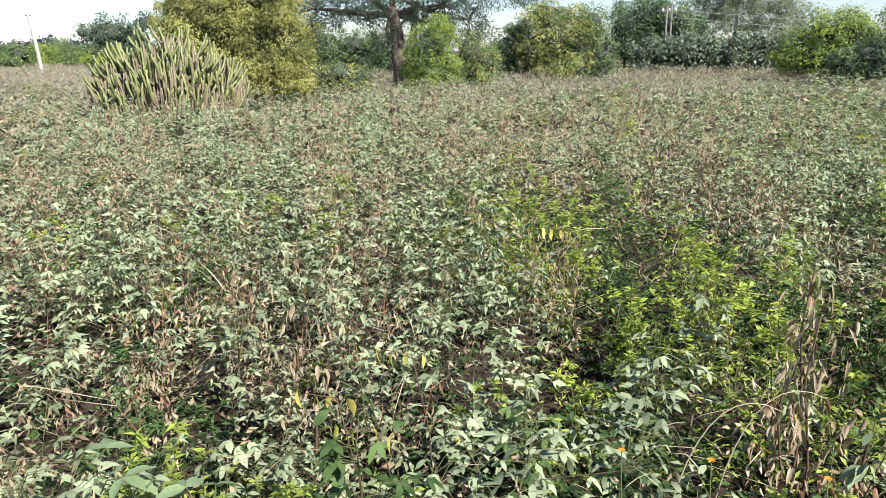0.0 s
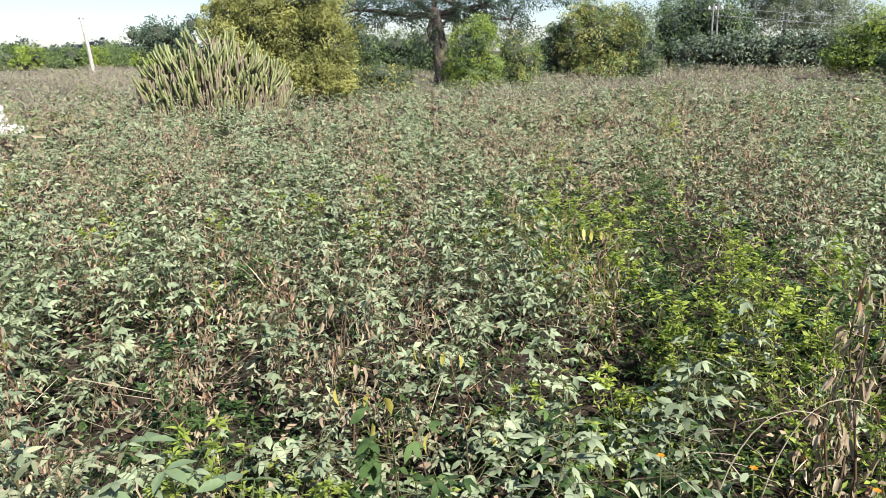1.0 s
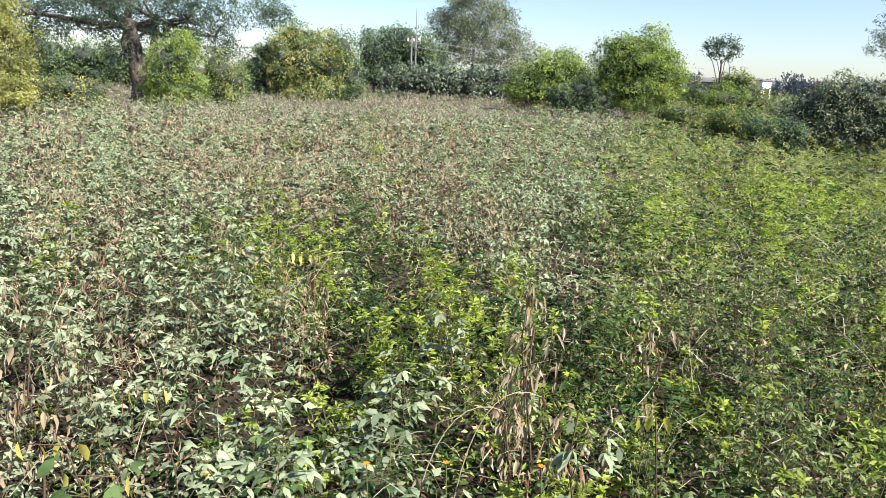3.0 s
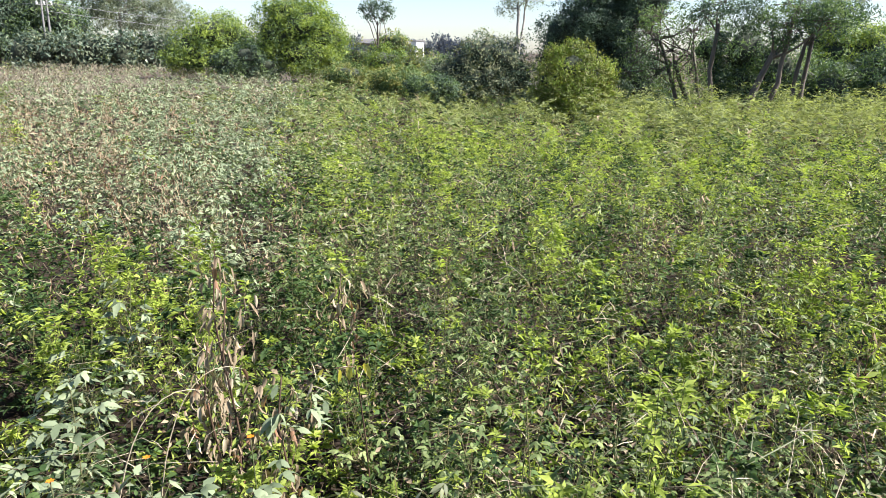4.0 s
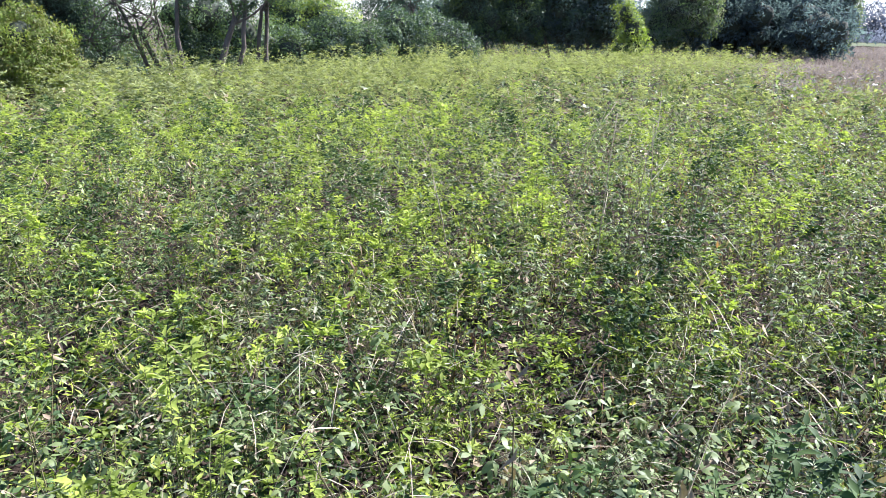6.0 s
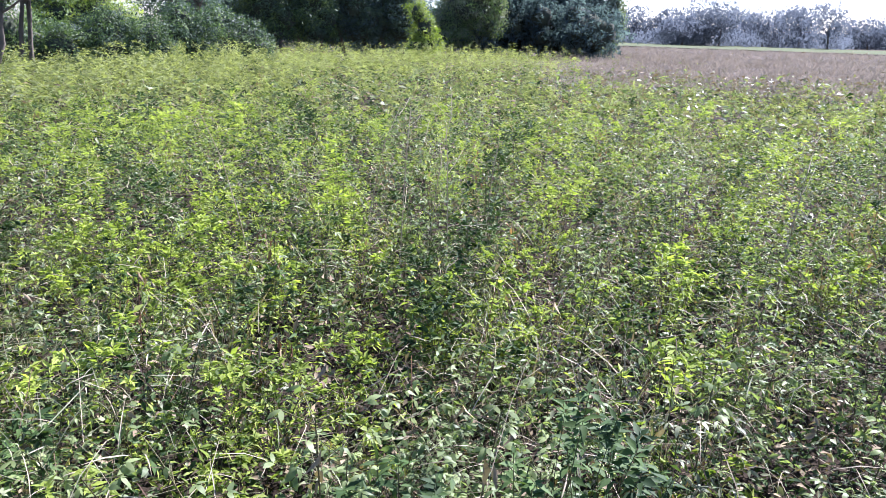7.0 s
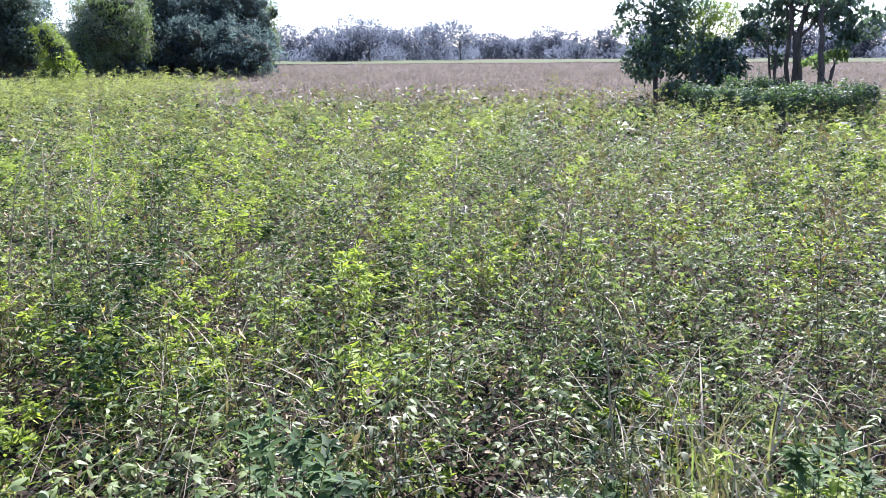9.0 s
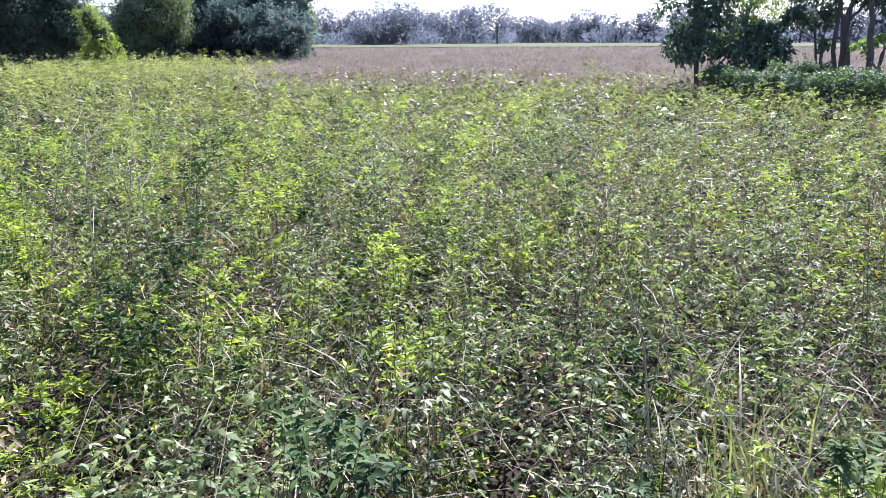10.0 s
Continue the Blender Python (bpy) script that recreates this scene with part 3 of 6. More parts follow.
def build_field():
    zones = (  # from, to, spacing, seed, counts of bean leaves, weed leaves and dry leaves, sizes, detail, stalks, weed colour, tuft size
        (0.8, 2.2, 0.115, 101, 24, 130, 30, 0.050, 0.032, 5, True, BRIGHT, 0.27),
        (2.2, 5.0, 0.135, 102, 22, 110, 28, 0.052, 0.034, 2, True, BRIGHT, 0.34),
        (5.0, 8.0, 0.17, 103, 18, 115, 30, 0.050, 0.037, 2, False, BRIGHT, 0.45),
        (8.0, 12.0, 0.22, 107, 17, 84, 34, 0.058, 0.050, 1, False, BRIGHT, 0.6),
        (12.0, 18.0, 0.30, 104, 14, 76, 32, 0.080, 0.070, 1, False, FIELD_GREEN, 0.9),
        (18.0, 30.0, 0.46, 108, 11, 40, 28, 0.115, 0.120, 1, False, FIELD_GREEN, 1.3),
        (30.0, 60.0, 0.9, 105, 5, 24, 60, 0.15, 0.20, 1, False, FIELD_GREEN, 2.2),
        (60.0, 130.0, 1.8, 106, 3, 10, 44, 0.26, 0.4, 1, False, FIELD_GREEN, 4.0))
    words = (("bean_crop", "grey-green trifoliate bean crop standing dense and knee-high", "bean crop"),
             ("green_weeds", "bright yellow-green narrow-leaved weeds growing through the crop", "weeds"),
             ("dry_crop", "withered tan bean plants with hanging dry leaves and pods", "dry crop"))
    for z in zones:
        for heap, (name, label, cat) in zip(grow(*z), words):
            if heap.v:
                tagged(new(name, heap.mesh(name)), label, cat, kind="stuff")


build_field()
build_undergrowth()


# ---------------------------------------------------------------- trees and bushes
def blob(heading, height, far, wide, tall, deep=None):
    """A rounded mass of a crown: its centre and half-sizes in metres."""
    x, y = place(heading, far)
    return np.array((x, y, height)), np.array((wide, deep or wide, tall))


def crown_leaves(blobs, cover, size, clump, g, slim=0.5, hang=0.0, detail=1, floor=0.15, inner=0.3, upright=False):
    """Small leaves shingled over many rounded tufts on the masses, with gaps between the tufts; cover: leaf area for each area of the mass's skin."""
    at, out = [], []
    for c, r in blobs:
        area = 4 * np.pi * ((r[0] * r[1]) ** 1.6 / 3 + (r[0] * r[2]) ** 1.6 / 3 + (r[1] * r[2]) ** 1.6 / 3) ** (1 / 1.6)
        nc = max(7, int(area / (clump * clump * 1.25)))
        d = unit(g.normal(size=(nc, 3)))
        shell = np.where(g.random(nc) < inner, g.uniform(0.45, 0.85, nc), g.uniform(0.74, 1.1, nc) + 0.24 * g.random(nc) ** 3)
        cc = c + d * r * shell[:, None]
        nl = max(4, int(area * cover / (0.5 * slim * size * size) / nc))
        q = unit(g.normal(size=(nc, nl, 3)) + d[:, None] * 0.7 + (0, 0, 0.35))
        w = np.minimum(clump * g.uniform(0.45, 1.35, (nc, 1, 1)), r.min() * 0.75) * g.uniform(0.45, 1.08, (nc, nl, 1))
        at.append((cc[:, None] + q * w * (1, 1, 0.85) + g.normal(0, 0.11 * clump, (nc, nl, 3))).reshape(-1, 3))
        out.append(unit(q * 0.8 + d[:, None] * 0.3 + (0, 0, 0.3)).reshape(-1, 3))
    p, o = np.concatenate(at), np.concatenate(out)
    ok = p[:, 2] > floor
    p, o = p[ok], o[ok]
    face = unit(o + g.normal(0, 0.5, p.shape))
    if upright:
        face = unit(face * (1, 1, 0.12))
    d = unit(np.cross(face, g.normal(size=p.shape)) + o * 0.25 + (0, 0, -0.2 - 0.7 * hang))
    ln = size * g.uniform(0.6, 1.4, len(p))
    return leaves(p, d, face, ln, ln * slim * g.uniform(0.8, 1.2, len(p)), 0.25, 0.15 + 0.2 * hang, detail)


BALL = bmesh.new()
bmesh.ops.create_icosphere(BALL, subdivisions=2, radius=1.0)
BALL_V = np.array([v.co[:] for v in BALL.verts])
BALL_F = np.array([[v.index for v in f.verts] for f in BALL.faces])
BALL.free()


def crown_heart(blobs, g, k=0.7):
    """Ragged solid lumps well inside the leaves of a dense crown, coloured dark for the shade of its inner growth."""
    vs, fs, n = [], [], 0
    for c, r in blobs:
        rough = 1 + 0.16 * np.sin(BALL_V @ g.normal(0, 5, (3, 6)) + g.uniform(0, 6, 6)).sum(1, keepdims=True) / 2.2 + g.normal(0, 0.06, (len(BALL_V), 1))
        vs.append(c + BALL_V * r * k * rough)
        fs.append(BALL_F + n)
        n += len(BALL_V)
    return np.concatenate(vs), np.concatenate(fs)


def limb(start, end, r0, r1, g, sag=0.1, n=6, sides=7):
    s, e = np.array(start, float), np.array(end, float)
    t = np.linspace(0, 1, n)[:, None]
    ln = np.linalg.norm(e - s)
    p = s + (e - s) * t + np.sin(t * np.pi) * g.normal(0, sag, 3) * ln * 0.5
    p[1:-1] += g.normal(0, 0.02 if n < 8 else 0.007, (n - 2, 3)) * ln
    return tube(p, np.linspace(r0, r1, n) * (1 + 0.3 * (t[:, 0] < 0.05)), sides, 0.06, g)


def tree(name, label, category, heading, far, blobs, leaf, seed, size=0.09, density=60, clump=0.4, trunks=(), trunk_mat=None,
         slim=0.5, hang=0.0, sprays=8, inner=0.35, group="", second=None, heart=True, limbs=99, detail=1):
    """A tree or bush: trunk and limbs in one part, the leaves in another. Trunks: offset x, y, lean x, y, height, radius."""
    g = np.random.default_rng(seed)
    x, y = place(heading, far)
    root = new(name)
    root.location = (x, y, 0)
    tagged(root, label, category, group)
    here = np.array((x, y, 0.0))
    wood = Heap([trunk_mat or BARK])
    trunks = trunks or [(0, 0, 0, 0, 0.45 * max(c[2] + r[2] for c, r in blobs), 0.06 + 0.012 * max(c[2] for c, r in blobs))]
    for ox, oy, lx, ly, th, tr in trunks:
        ca, sa = math.cos(radians(heading)), math.sin(radians(heading))
        bx, by, ex, ey = ox, oy, ox + lx, oy + ly
        base, top = np.array((bx * ca - by * sa, bx * sa + by * ca, -0.1)), np.array((ex * ca - ey * sa, ex * sa + ey * ca, th))
        wood.add(limb(base, top, tr * 1.15, tr * 0.75, g, 0.03, 8, 9), wood.mats[0])
        near = sorted(blobs, key=lambda b: np.linalg.norm(b[0] - here - top))[:min(limbs, max(3, len(blobs) * 2 // 3))]
        for c, r in near:
            hub = c - here
            wood.add(limb(top - (0, 0, 0.06 * th), hub, tr * 0.42, tr * 0.2, g, 0.15), wood.mats[0])
            for _ in range(sprays):
                e = hub + unit(g.normal(size=3) + (0, 0, 0.25)) * r * g.uniform(0.6, 1.05)
                if e[2] > 0.2:
                    wood.add(limb(hub + (e - hub) * -0.1, e, tr * 0.16, 0.005, g, 0.15, 5, 4), wood.mats[0])
    part("trunk", wood.mesh("trunk", True), root)
    if category in ("bush", "shrub"):
        blobs = blobs + [(np.array((c[0], c[1], max(0.3, c[2] - r[2]))), np.array((r[0] * 0.85, r[1] * 0.85, max(0.3, r[2] * 0.6)))) for c, r in blobs if 0.2 < c[2] - r[2] < 1.3]
    mats = [leaf, SHADECORE] + ([second] if second else [])
    green = Heap(mats)
    local = [(c - here, r) for c, r in blobs]
    for c, r in list(local) if far < 100 else ():
        for _ in range(3):
            d = unit(g.normal(size=3) + (0, 0, 0.25))
            local.append((c + d * r * g.uniform(0.8, 1.1), r * g.uniform(0.22, 0.42)))
    size, cover = max(size * 0.8, (0.0036 if slim > 0.35 and far < 100 else 0.0028) * far) * (1.15 if slim > 0.55 else 1.0), 0.95 * density / 100
    green.add(crown_leaves(local, cover * (0.65 if second else 1), size, clump, g, slim, hang, detail, inner=inner, upright=far > 100), leaf)
    if second:
        green.add(crown_leaves(local, cover * 0.4, size, clump * 1.3, g, slim, hang, inner=0.15), second)
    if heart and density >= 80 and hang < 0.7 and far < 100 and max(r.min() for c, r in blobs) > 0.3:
        green.add(crown_heart([b for b in local[:len(blobs)] if b[1].min() > 0.3], g, 0.66), SHADECORE)
    part("crown", green.mesh("crown"), root)
    return root


def build_left_group():
    """Creeper-covered bush, big dark tree and the bushes beside it."""
    tree("creeper_bush", "tall bush smothered in yellow-green creeper behind the spurge", "bush", 16.18, 22.0,
         [blob(16.18, 2.12, 22.0, 1.51, 0.99), blob(18.33, 2.35, 22.0, 0.79, 0.75), blob(13.33, 2.04, 22.0, 1.13, 1.00), blob(11.31, 1.64, 22.0, 0.62, 0.81),
          blob(14.82, 2.88, 22.0, 1.74, 0.60), blob(12.66, 1.02, 22.0, 0.74, 0.49), blob(10.96, 1.09, 22.0, 0.41, 0.46), blob(14.29, 1.26, 22.0, 0.97, 0.65)],
         VINE, 201, 0.075, 130, 0.30, hang=0.4, sprays=5)
    tree("spreading_tree", "broad dark tree with a thick leaning trunk and feathery foliage", "tree", 3.04, 31.0,
         [blob(9.09, 3.15, 31.0, 1.25, 0.68), blob(10.80, 2.68, 31.0, 0.80, 0.55), blob(6.94, 3.96, 31.0, 1.81, 0.79), blob(2.74, 4.37, 31.0, 2.49, 0.90),
          blob(-0.18, 3.27, 31.0, 1.03, 0.91), blob(-2.08, 2.71, 31.0, 0.87, 0.96), blob(-2.95, 1.93, 31.0, 0.51, 0.69), blob(5.32, 2.87, 31.0, 0.92, 0.32),
          blob(12.38, 3.44, 31.0, 0.79, 0.50), blob(-4.34, 3.87, 31.0, 1.35, 0.59), blob(1.51, 2.63, 31.0, 0.92, 0.69), blob(9.16, 2.19, 31.0, 0.60, 0.41),
          blob(-6.40, 3.63, 31.0, 0.67, 0.31), blob(4.08, 1.98, 31.0, 0.65, 0.55)],
         DARKTREE, 202, 0.10, 62, 0.30, heart=False, limbs=7, sprays=12, inner=0.2, slim=0.45, trunks=[(-0.05, 0, -0.31, 0, 3.08, 0.313), (-0.08, 0, 0.74, 0, 3.39, 0.168)])
    tree("bush", "leafy light green bush at the foot of the dark tree", "bush", 1.01, 29.0,
         [blob(1.01, 1.52, 29.0, 0.78, 1.00), blob(0.24, 2.03, 29.0, 0.56, 0.65), blob(1.74, 0.99, 29.0, 0.57, 0.61), blob(-0.54, 1.09, 29.0, 0.43, 0.61)],
         LIMETREE, 203, 0.07, 125, 0.24, hang=0.3, sprays=4, second=MIDTREE)
    tree("bush", "thin grey-green bush beside the dark tree", "bush", -2.11, 30.0,
         [blob(-2.11, 1.39, 30.0, 0.63, 0.72), blob(-3.19, 1.06, 30.0, 0.49, 0.54), blob(-1.48, 0.85, 30.0, 0.45, 0.45)],
         MIDTREE, 208, 0.07, 90, 0.24, sprays=8, second=VINE)
    tree("bush", "dusty green thicket behind the dark tree", "bush", 10.47, 48.0,
         [blob(10.47, 1.80, 48.0, 1.35, 0.93), blob(8.77, 1.95, 48.0, 1.28, 1.07), blob(6.66, 1.76, 48.0, 1.22, 0.86), blob(4.94, 1.84, 48.0, 1.08, 1.00),
          blob(11.75, 1.47, 48.0, 0.89, 0.71), blob(3.67, 1.38, 48.0, 0.90, 0.79)],
         MIDTREE, 204, 0.15, 90, 0.45, sprays=3, second=DARKTREE)
    tree("low_bush", "low dark bush in the crop between the trees", "bush", 9.29, 24.0,
         [blob(9.29, 0.72, 24.0, 0.54, 0.29), blob(7.79, 0.76, 24.0, 0.51, 0.33), blob(6.50, 0.70, 24.0, 0.43, 0.27)],
         DARKTREE, 205, 0.08, 120, 0.2, sprays=5, second=VINE)
    tree("bush", "rounded bush with yellowing thorny foliage", "bush", -8.36, 38.0,
         [blob(-8.36, 1.98, 38.0, 1.44, 1.33), blob(-7.60, 3.10, 38.0, 0.94, 0.77), blob(-6.96, 1.32, 38.0, 0.90, 0.78), blob(-10.01, 1.83, 38.0, 0.99, 1.16)],
         VINE, 206, 0.10, 115, 0.30, sprays=6, second=MIDTREE)
    tree("bush", "dark green bush growing against the yellowing one", "bush", -5.07, 38.5,
         [blob(-5.07, 1.52, 38.5, 0.80, 0.91), blob(-5.66, 2.28, 38.5, 0.51, 0.68), blob(-11.27, 2.62, 38.5, 0.72, 1.00), blob(-11.85, 1.41, 38.5, 0.78, 0.89),
          blob(-10.87, 1.15, 38.5, 0.56, 0.67)],
         MIDTREE, 209, 0.10, 110, 0.30, sprays=6, second=DARKTREE)
    # the green hedge across the far end of the crop, and the pale scrub before it
    g = np.random.default_rng(61)
    for k, h in enumerate(np.arange(40.5, 21.5, -1.25)):
        f, w, t = g.uniform(98, 108), g.uniform(1.5, 2.3), g.uniform(0.9, 1.5)
        tree("hedge_bush", "sunlit green bush in the hedge beyond the crop", "bush", h, f,
             [blob(h, 0.45 + t * 0.75, f, w, t), blob(h + g.uniform(-0.7, 0.7), 0.3 + t, f + 0.5, w * 0.55, t * 0.7), blob(h + 0.5, 0.7, f - 0.8, w * 0.7, 0.6)],
             (MIDTREE, LIMETREE, MIDTREE)[k % 3], 700 + k, 0.28, 100, 0.5, sprays=2, group="far hedge bushes")
    tree("tree", "dark rounded tree beyond the field", "tree", 23.44, 90.0,
         [blob(23.44, 3.50, 90.0, 1.88, 1.63), blob(24.33, 3.09, 90.0, 1.38, 1.38), blob(22.21, 3.18, 90.0, 1.52, 1.52), blob(21.27, 4.70, 90.0, 0.89, 0.89),
          blob(25.28, 3.69, 90.0, 0.74, 0.74)],
         DARKTREE, 207, 0.3, 110, 0.7, sprays=3)


def build_hedge():
    """Trees and shrubs along the field's far side."""
    tree("tree", "dense round dark-green tree in the hedge", "tree", -13.65, 56.0,
         [blob(-13.65, 2.76, 55.9, 1.29, 1.78), blob(-14.87, 3.38, 55.9, 1.38, 1.38), blob(-14.20, 1.59, 55.9, 1.47, 1.39), blob(-16.10, 3.81, 55.9, 1.30, 0.98),
          blob(-17.31, 3.25, 55.9, 1.31, 1.48), blob(-15.43, 2.01, 55.9, 1.47, 1.39), blob(-18.11, 2.48, 55.9, 0.99, 1.24)],
         DARKTREE, 211, 0.15, 115, 0.5, sprays=3, second=MIDTREE)
    for k, (h, w, t) in enumerate(((-14.9, 0.8, 0.95), (-16.2, 0.9, 1.1), (-17.8, 1.0, 1.2), (-19.3, 1.0, 1.25), (-21.0, 1.1, 1.3), (-22.8, 1.0, 1.25), (-24.4, 0.9, 1.2))):
        tree("broad_leaved_shrub", "grey-green shrub with large broad leaves", "shrub", h, 52.0,
             [blob(h, 1.1, 52.0, w, t), blob(h - 0.5, 1.5, 52.5, w * 0.7, t * 0.6)], BROADLEAF, 220 + k, 0.26, 95, 0.34, slim=0.62, second=FEATHER, sprays=2, group="hedge shrubs")
    tree("tree", "tall pale feathery tree behind the hedge", "tree", -21.22, 64.0,
         [blob(-21.07, 6.79, 63.9, 2.44, 1.41), blob(-19.81, 5.39, 63.9, 1.69, 1.41), blob(-22.74, 5.72, 63.9, 2.08, 1.70), blob(-21.47, 4.09, 63.9, 2.37, 1.42),
          blob(-24.43, 4.41, 63.9, 1.43, 1.43), blob(-19.37, 3.57, 63.9, 1.42, 1.13), blob(-21.50, 8.36, 63.9, 2.33, 1.12), blob(-23.79, 3.01, 63.9, 1.72, 1.05),
          blob(-18.59, 6.02, 63.9, 1.03, 1.12)],
         FEATHER, 231, 0.16, 88, 0.36, slim=0.34, hang=0.4, sprays=10, trunk_mat=PALEBARK, heart=False, trunks=[(-0.00, 0, -0.10, 0, 4.53, 0.129), (0.71, 0, 0.97, 0, 4.59, 0.099)])
    tree("tree", "bushy lime-green tree at the field edge", "tree", -27.06, 40.0,
         [blob(-27.06, 2.17, 39.9, 1.19, 1.03), blob(-25.75, 1.56, 39.9, 0.91, 0.91), blob(-28.44, 1.86, 39.9, 0.99, 1.10), blob(-26.72, 1.05, 39.9, 1.63, 0.76),
          blob(-24.96, 0.90, 39.9, 0.70, 0.59)],
         LIMETREE, 232, 0.11, 120, 0.34, sprays=4, second=MIDTREE)
    tree("tree", "domed yellow-green tree at the field edge", "tree", -33.56, 37.0,
         [blob(-33.56, 2.53, 36.9, 1.62, 1.20), blob(-31.82, 2.25, 36.9, 1.14, 1.14), blob(-35.05, 1.92, 36.9, 1.06, 1.22), blob(-30.77, 1.37, 36.9, 1.03, 0.78),
          blob(-33.62, 1.27, 36.9, 1.74, 0.84), blob(-35.95, 1.04, 36.9, 0.70, 0.75), blob(-32.50, 3.30, 36.9, 1.03, 0.46)],
         LIMETREE, 233, 0.11, 120, 0.34, sprays=4, second=MIDTREE)
    tree("bush", "dark green shrub between the lime-green trees", "bush", -29.63, 36.0,
         [blob(-29.63, 1.12, 35.9, 0.85, 0.65), blob(-28.31, 0.87, 35.9, 0.65, 0.45), blob(-30.89, 0.81, 35.9, 0.71, 0.46)],
         DARKTREE, 235, 0.10, 115, 0.3, sprays=4, second=MIDTREE)
    tree("sapling", "slender tree with a small crown on a bent bare stem", "tree", -38.89, 30.0,
         [blob(-38.62, 3.15, 30.0, 0.34, 0.26), blob(-39.43, 3.29, 30.0, 0.39, 0.22), blob(-39.98, 3.01, 30.0, 0.30, 0.26), blob(-38.75, 2.78, 30.0, 0.26, 0.17),
          blob(-39.64, 2.75, 30.0, 0.22, 0.15), blob(-38.17, 3.02, 30.0, 0.19, 0.15)],
         DARKTREE, 234, 0.07, 42, 0.13, heart=False, sprays=7, trunks=[(-0.00, 0, 0.20, 0, 1.70, 0.047), (0.18, 0, -0.00, 0, 2.62, 0.037)])
    tree("bush", "scrubby bush at the field edge", "bush", -40.29, 33.0,
         [blob(-40.29, 1.87, 33.0, 0.58, 0.43), blob(-40.87, 1.75, 33.0, 0.35, 0.31), blob(-39.78, 1.72, 33.0, 0.29, 0.26)],
         MIDTREE, 240, 0.08, 105, 0.24, sprays=6, second=VINE)
    tree("bush", "scrubby bush at the field edge", "bush", -37.99, 31.0,
         [blob(-37.99, 1.09, 31.0, 0.68, 0.68), blob(-38.71, 0.89, 31.0, 0.41, 0.48), blob(-37.36, 0.85, 31.0, 0.34, 0.41)],
         MIDTREE, 241, 0.08, 105, 0.24, sprays=6, second=VINE)
    tree("bush", "scrubby bush at the field edge", "bush", -39.85, 28.0,
         [blob(-39.85, 1.14, 28.0, 0.74, 0.54), blob(-40.73, 0.99, 28.0, 0.45, 0.38), blob(-39.10, 0.95, 28.0, 0.37, 0.32)],
         LIMETREE, 242, 0.08, 105, 0.24, sprays=6, second=MIDTREE)
    tree("bush", "scrubby bush at the field edge", "bush", -42.35, 27.0,
         [blob(-42.35, 1.06, 27.0, 0.80, 0.44), blob(-43.35, 0.93, 27.0, 0.48, 0.31), blob(-41.50, 0.90, 27.0, 0.40, 0.26)],
         VINE, 243, 0.08, 105, 0.24, sprays=6, second=MIDTREE)
    tree("bush", "scrubby bush at the field edge", "bush", -36.96, 26.0,
         [blob(-36.96, 0.73, 25.9, 0.68, 0.34), blob(-37.83, 0.63, 26.0, 0.41, 0.24), blob(-36.22, 0.61, 25.9, 0.34, 0.20)],
         MIDTREE, 244, 0.08, 105, 0.24, sprays=6, second=VINE)
    tree("bush", "scrubby bush at the field edge", "bush", -40.68, 23.0,
         [blob(-40.68, 0.75, 23.0, 0.78, 0.27), blob(-41.83, 0.68, 23.0, 0.47, 0.19), blob(-39.72, 0.65, 23.0, 0.39, 0.16)],
         MIDTREE, 245, 0.08, 105, 0.24, sprays=6, second=VINE)
    tree("bush", "scrubby bush at the field edge", "bush", -44.05, 24.0,
         [blob(-44.05, 0.91, 24.0, 0.72, 0.39), blob(-45.07, 0.80, 24.0, 0.43, 0.28), blob(-43.20, 0.77, 24.0, 0.36, 0.24)],
         FEATHER, 246, 0.08, 105, 0.24, sprays=6, second=MIDTREE)
    tree("bush", "scrubby bush at the field edge", "bush", -43.46, 19.0,
         [blob(-43.46, 0.69, 19.0, 0.57, 0.19), blob(-44.48, 0.64, 19.0, 0.34, 0.13), blob(-42.60, 0.62, 19.0, 0.28, 0.11)],
         DARKTREE, 247, 0.08, 105, 0.24, sprays=6, second=MIDTREE)
    tree("thorn_bush", "dark open thorn bush with dusty leaves", "bush", -47.37, 21.0,
         [blob(-47.37, 1.40, 20.9, 0.64, 0.50), blob(-45.76, 1.13, 20.9, 0.50, 0.47), blob(-48.88, 1.27, 20.9, 0.62, 0.57), blob(-50.19, 0.92, 20.9, 0.46, 0.49),
          blob(-46.99, 0.79, 20.9, 0.93, 0.39), blob(-44.97, 0.80, 20.9, 0.39, 0.30)],
         DARKTREE, 250, 0.065, 80, 0.20, sprays=16, second=GREY, inner=0.5)
    tree("tree", "tall sparse grey-leaved tree with a pale stem", "tree", -49.90, 45.0,
         [blob(-49.15, 4.92, 45.0, 0.69, 0.75), blob(-49.99, 5.67, 45.0, 0.81, 0.62), blob(-50.67, 4.77, 45.0, 0.62, 0.69), blob(-48.89, 4.02, 45.0, 0.51, 0.51),
          blob(-49.50, 6.56, 45.0, 0.81, 0.68)],
         FEATHER, 251, 0.12, 42, 0.3, slim=0.3, hang=0.4, sprays=9, trunk_mat=PALEBARK, heart=False, trunks=[(-0.00, 0, -0.17, 0, 4.32, 0.091), (-0.00, 0, 0.34, 0, 4.62, 0.063)])


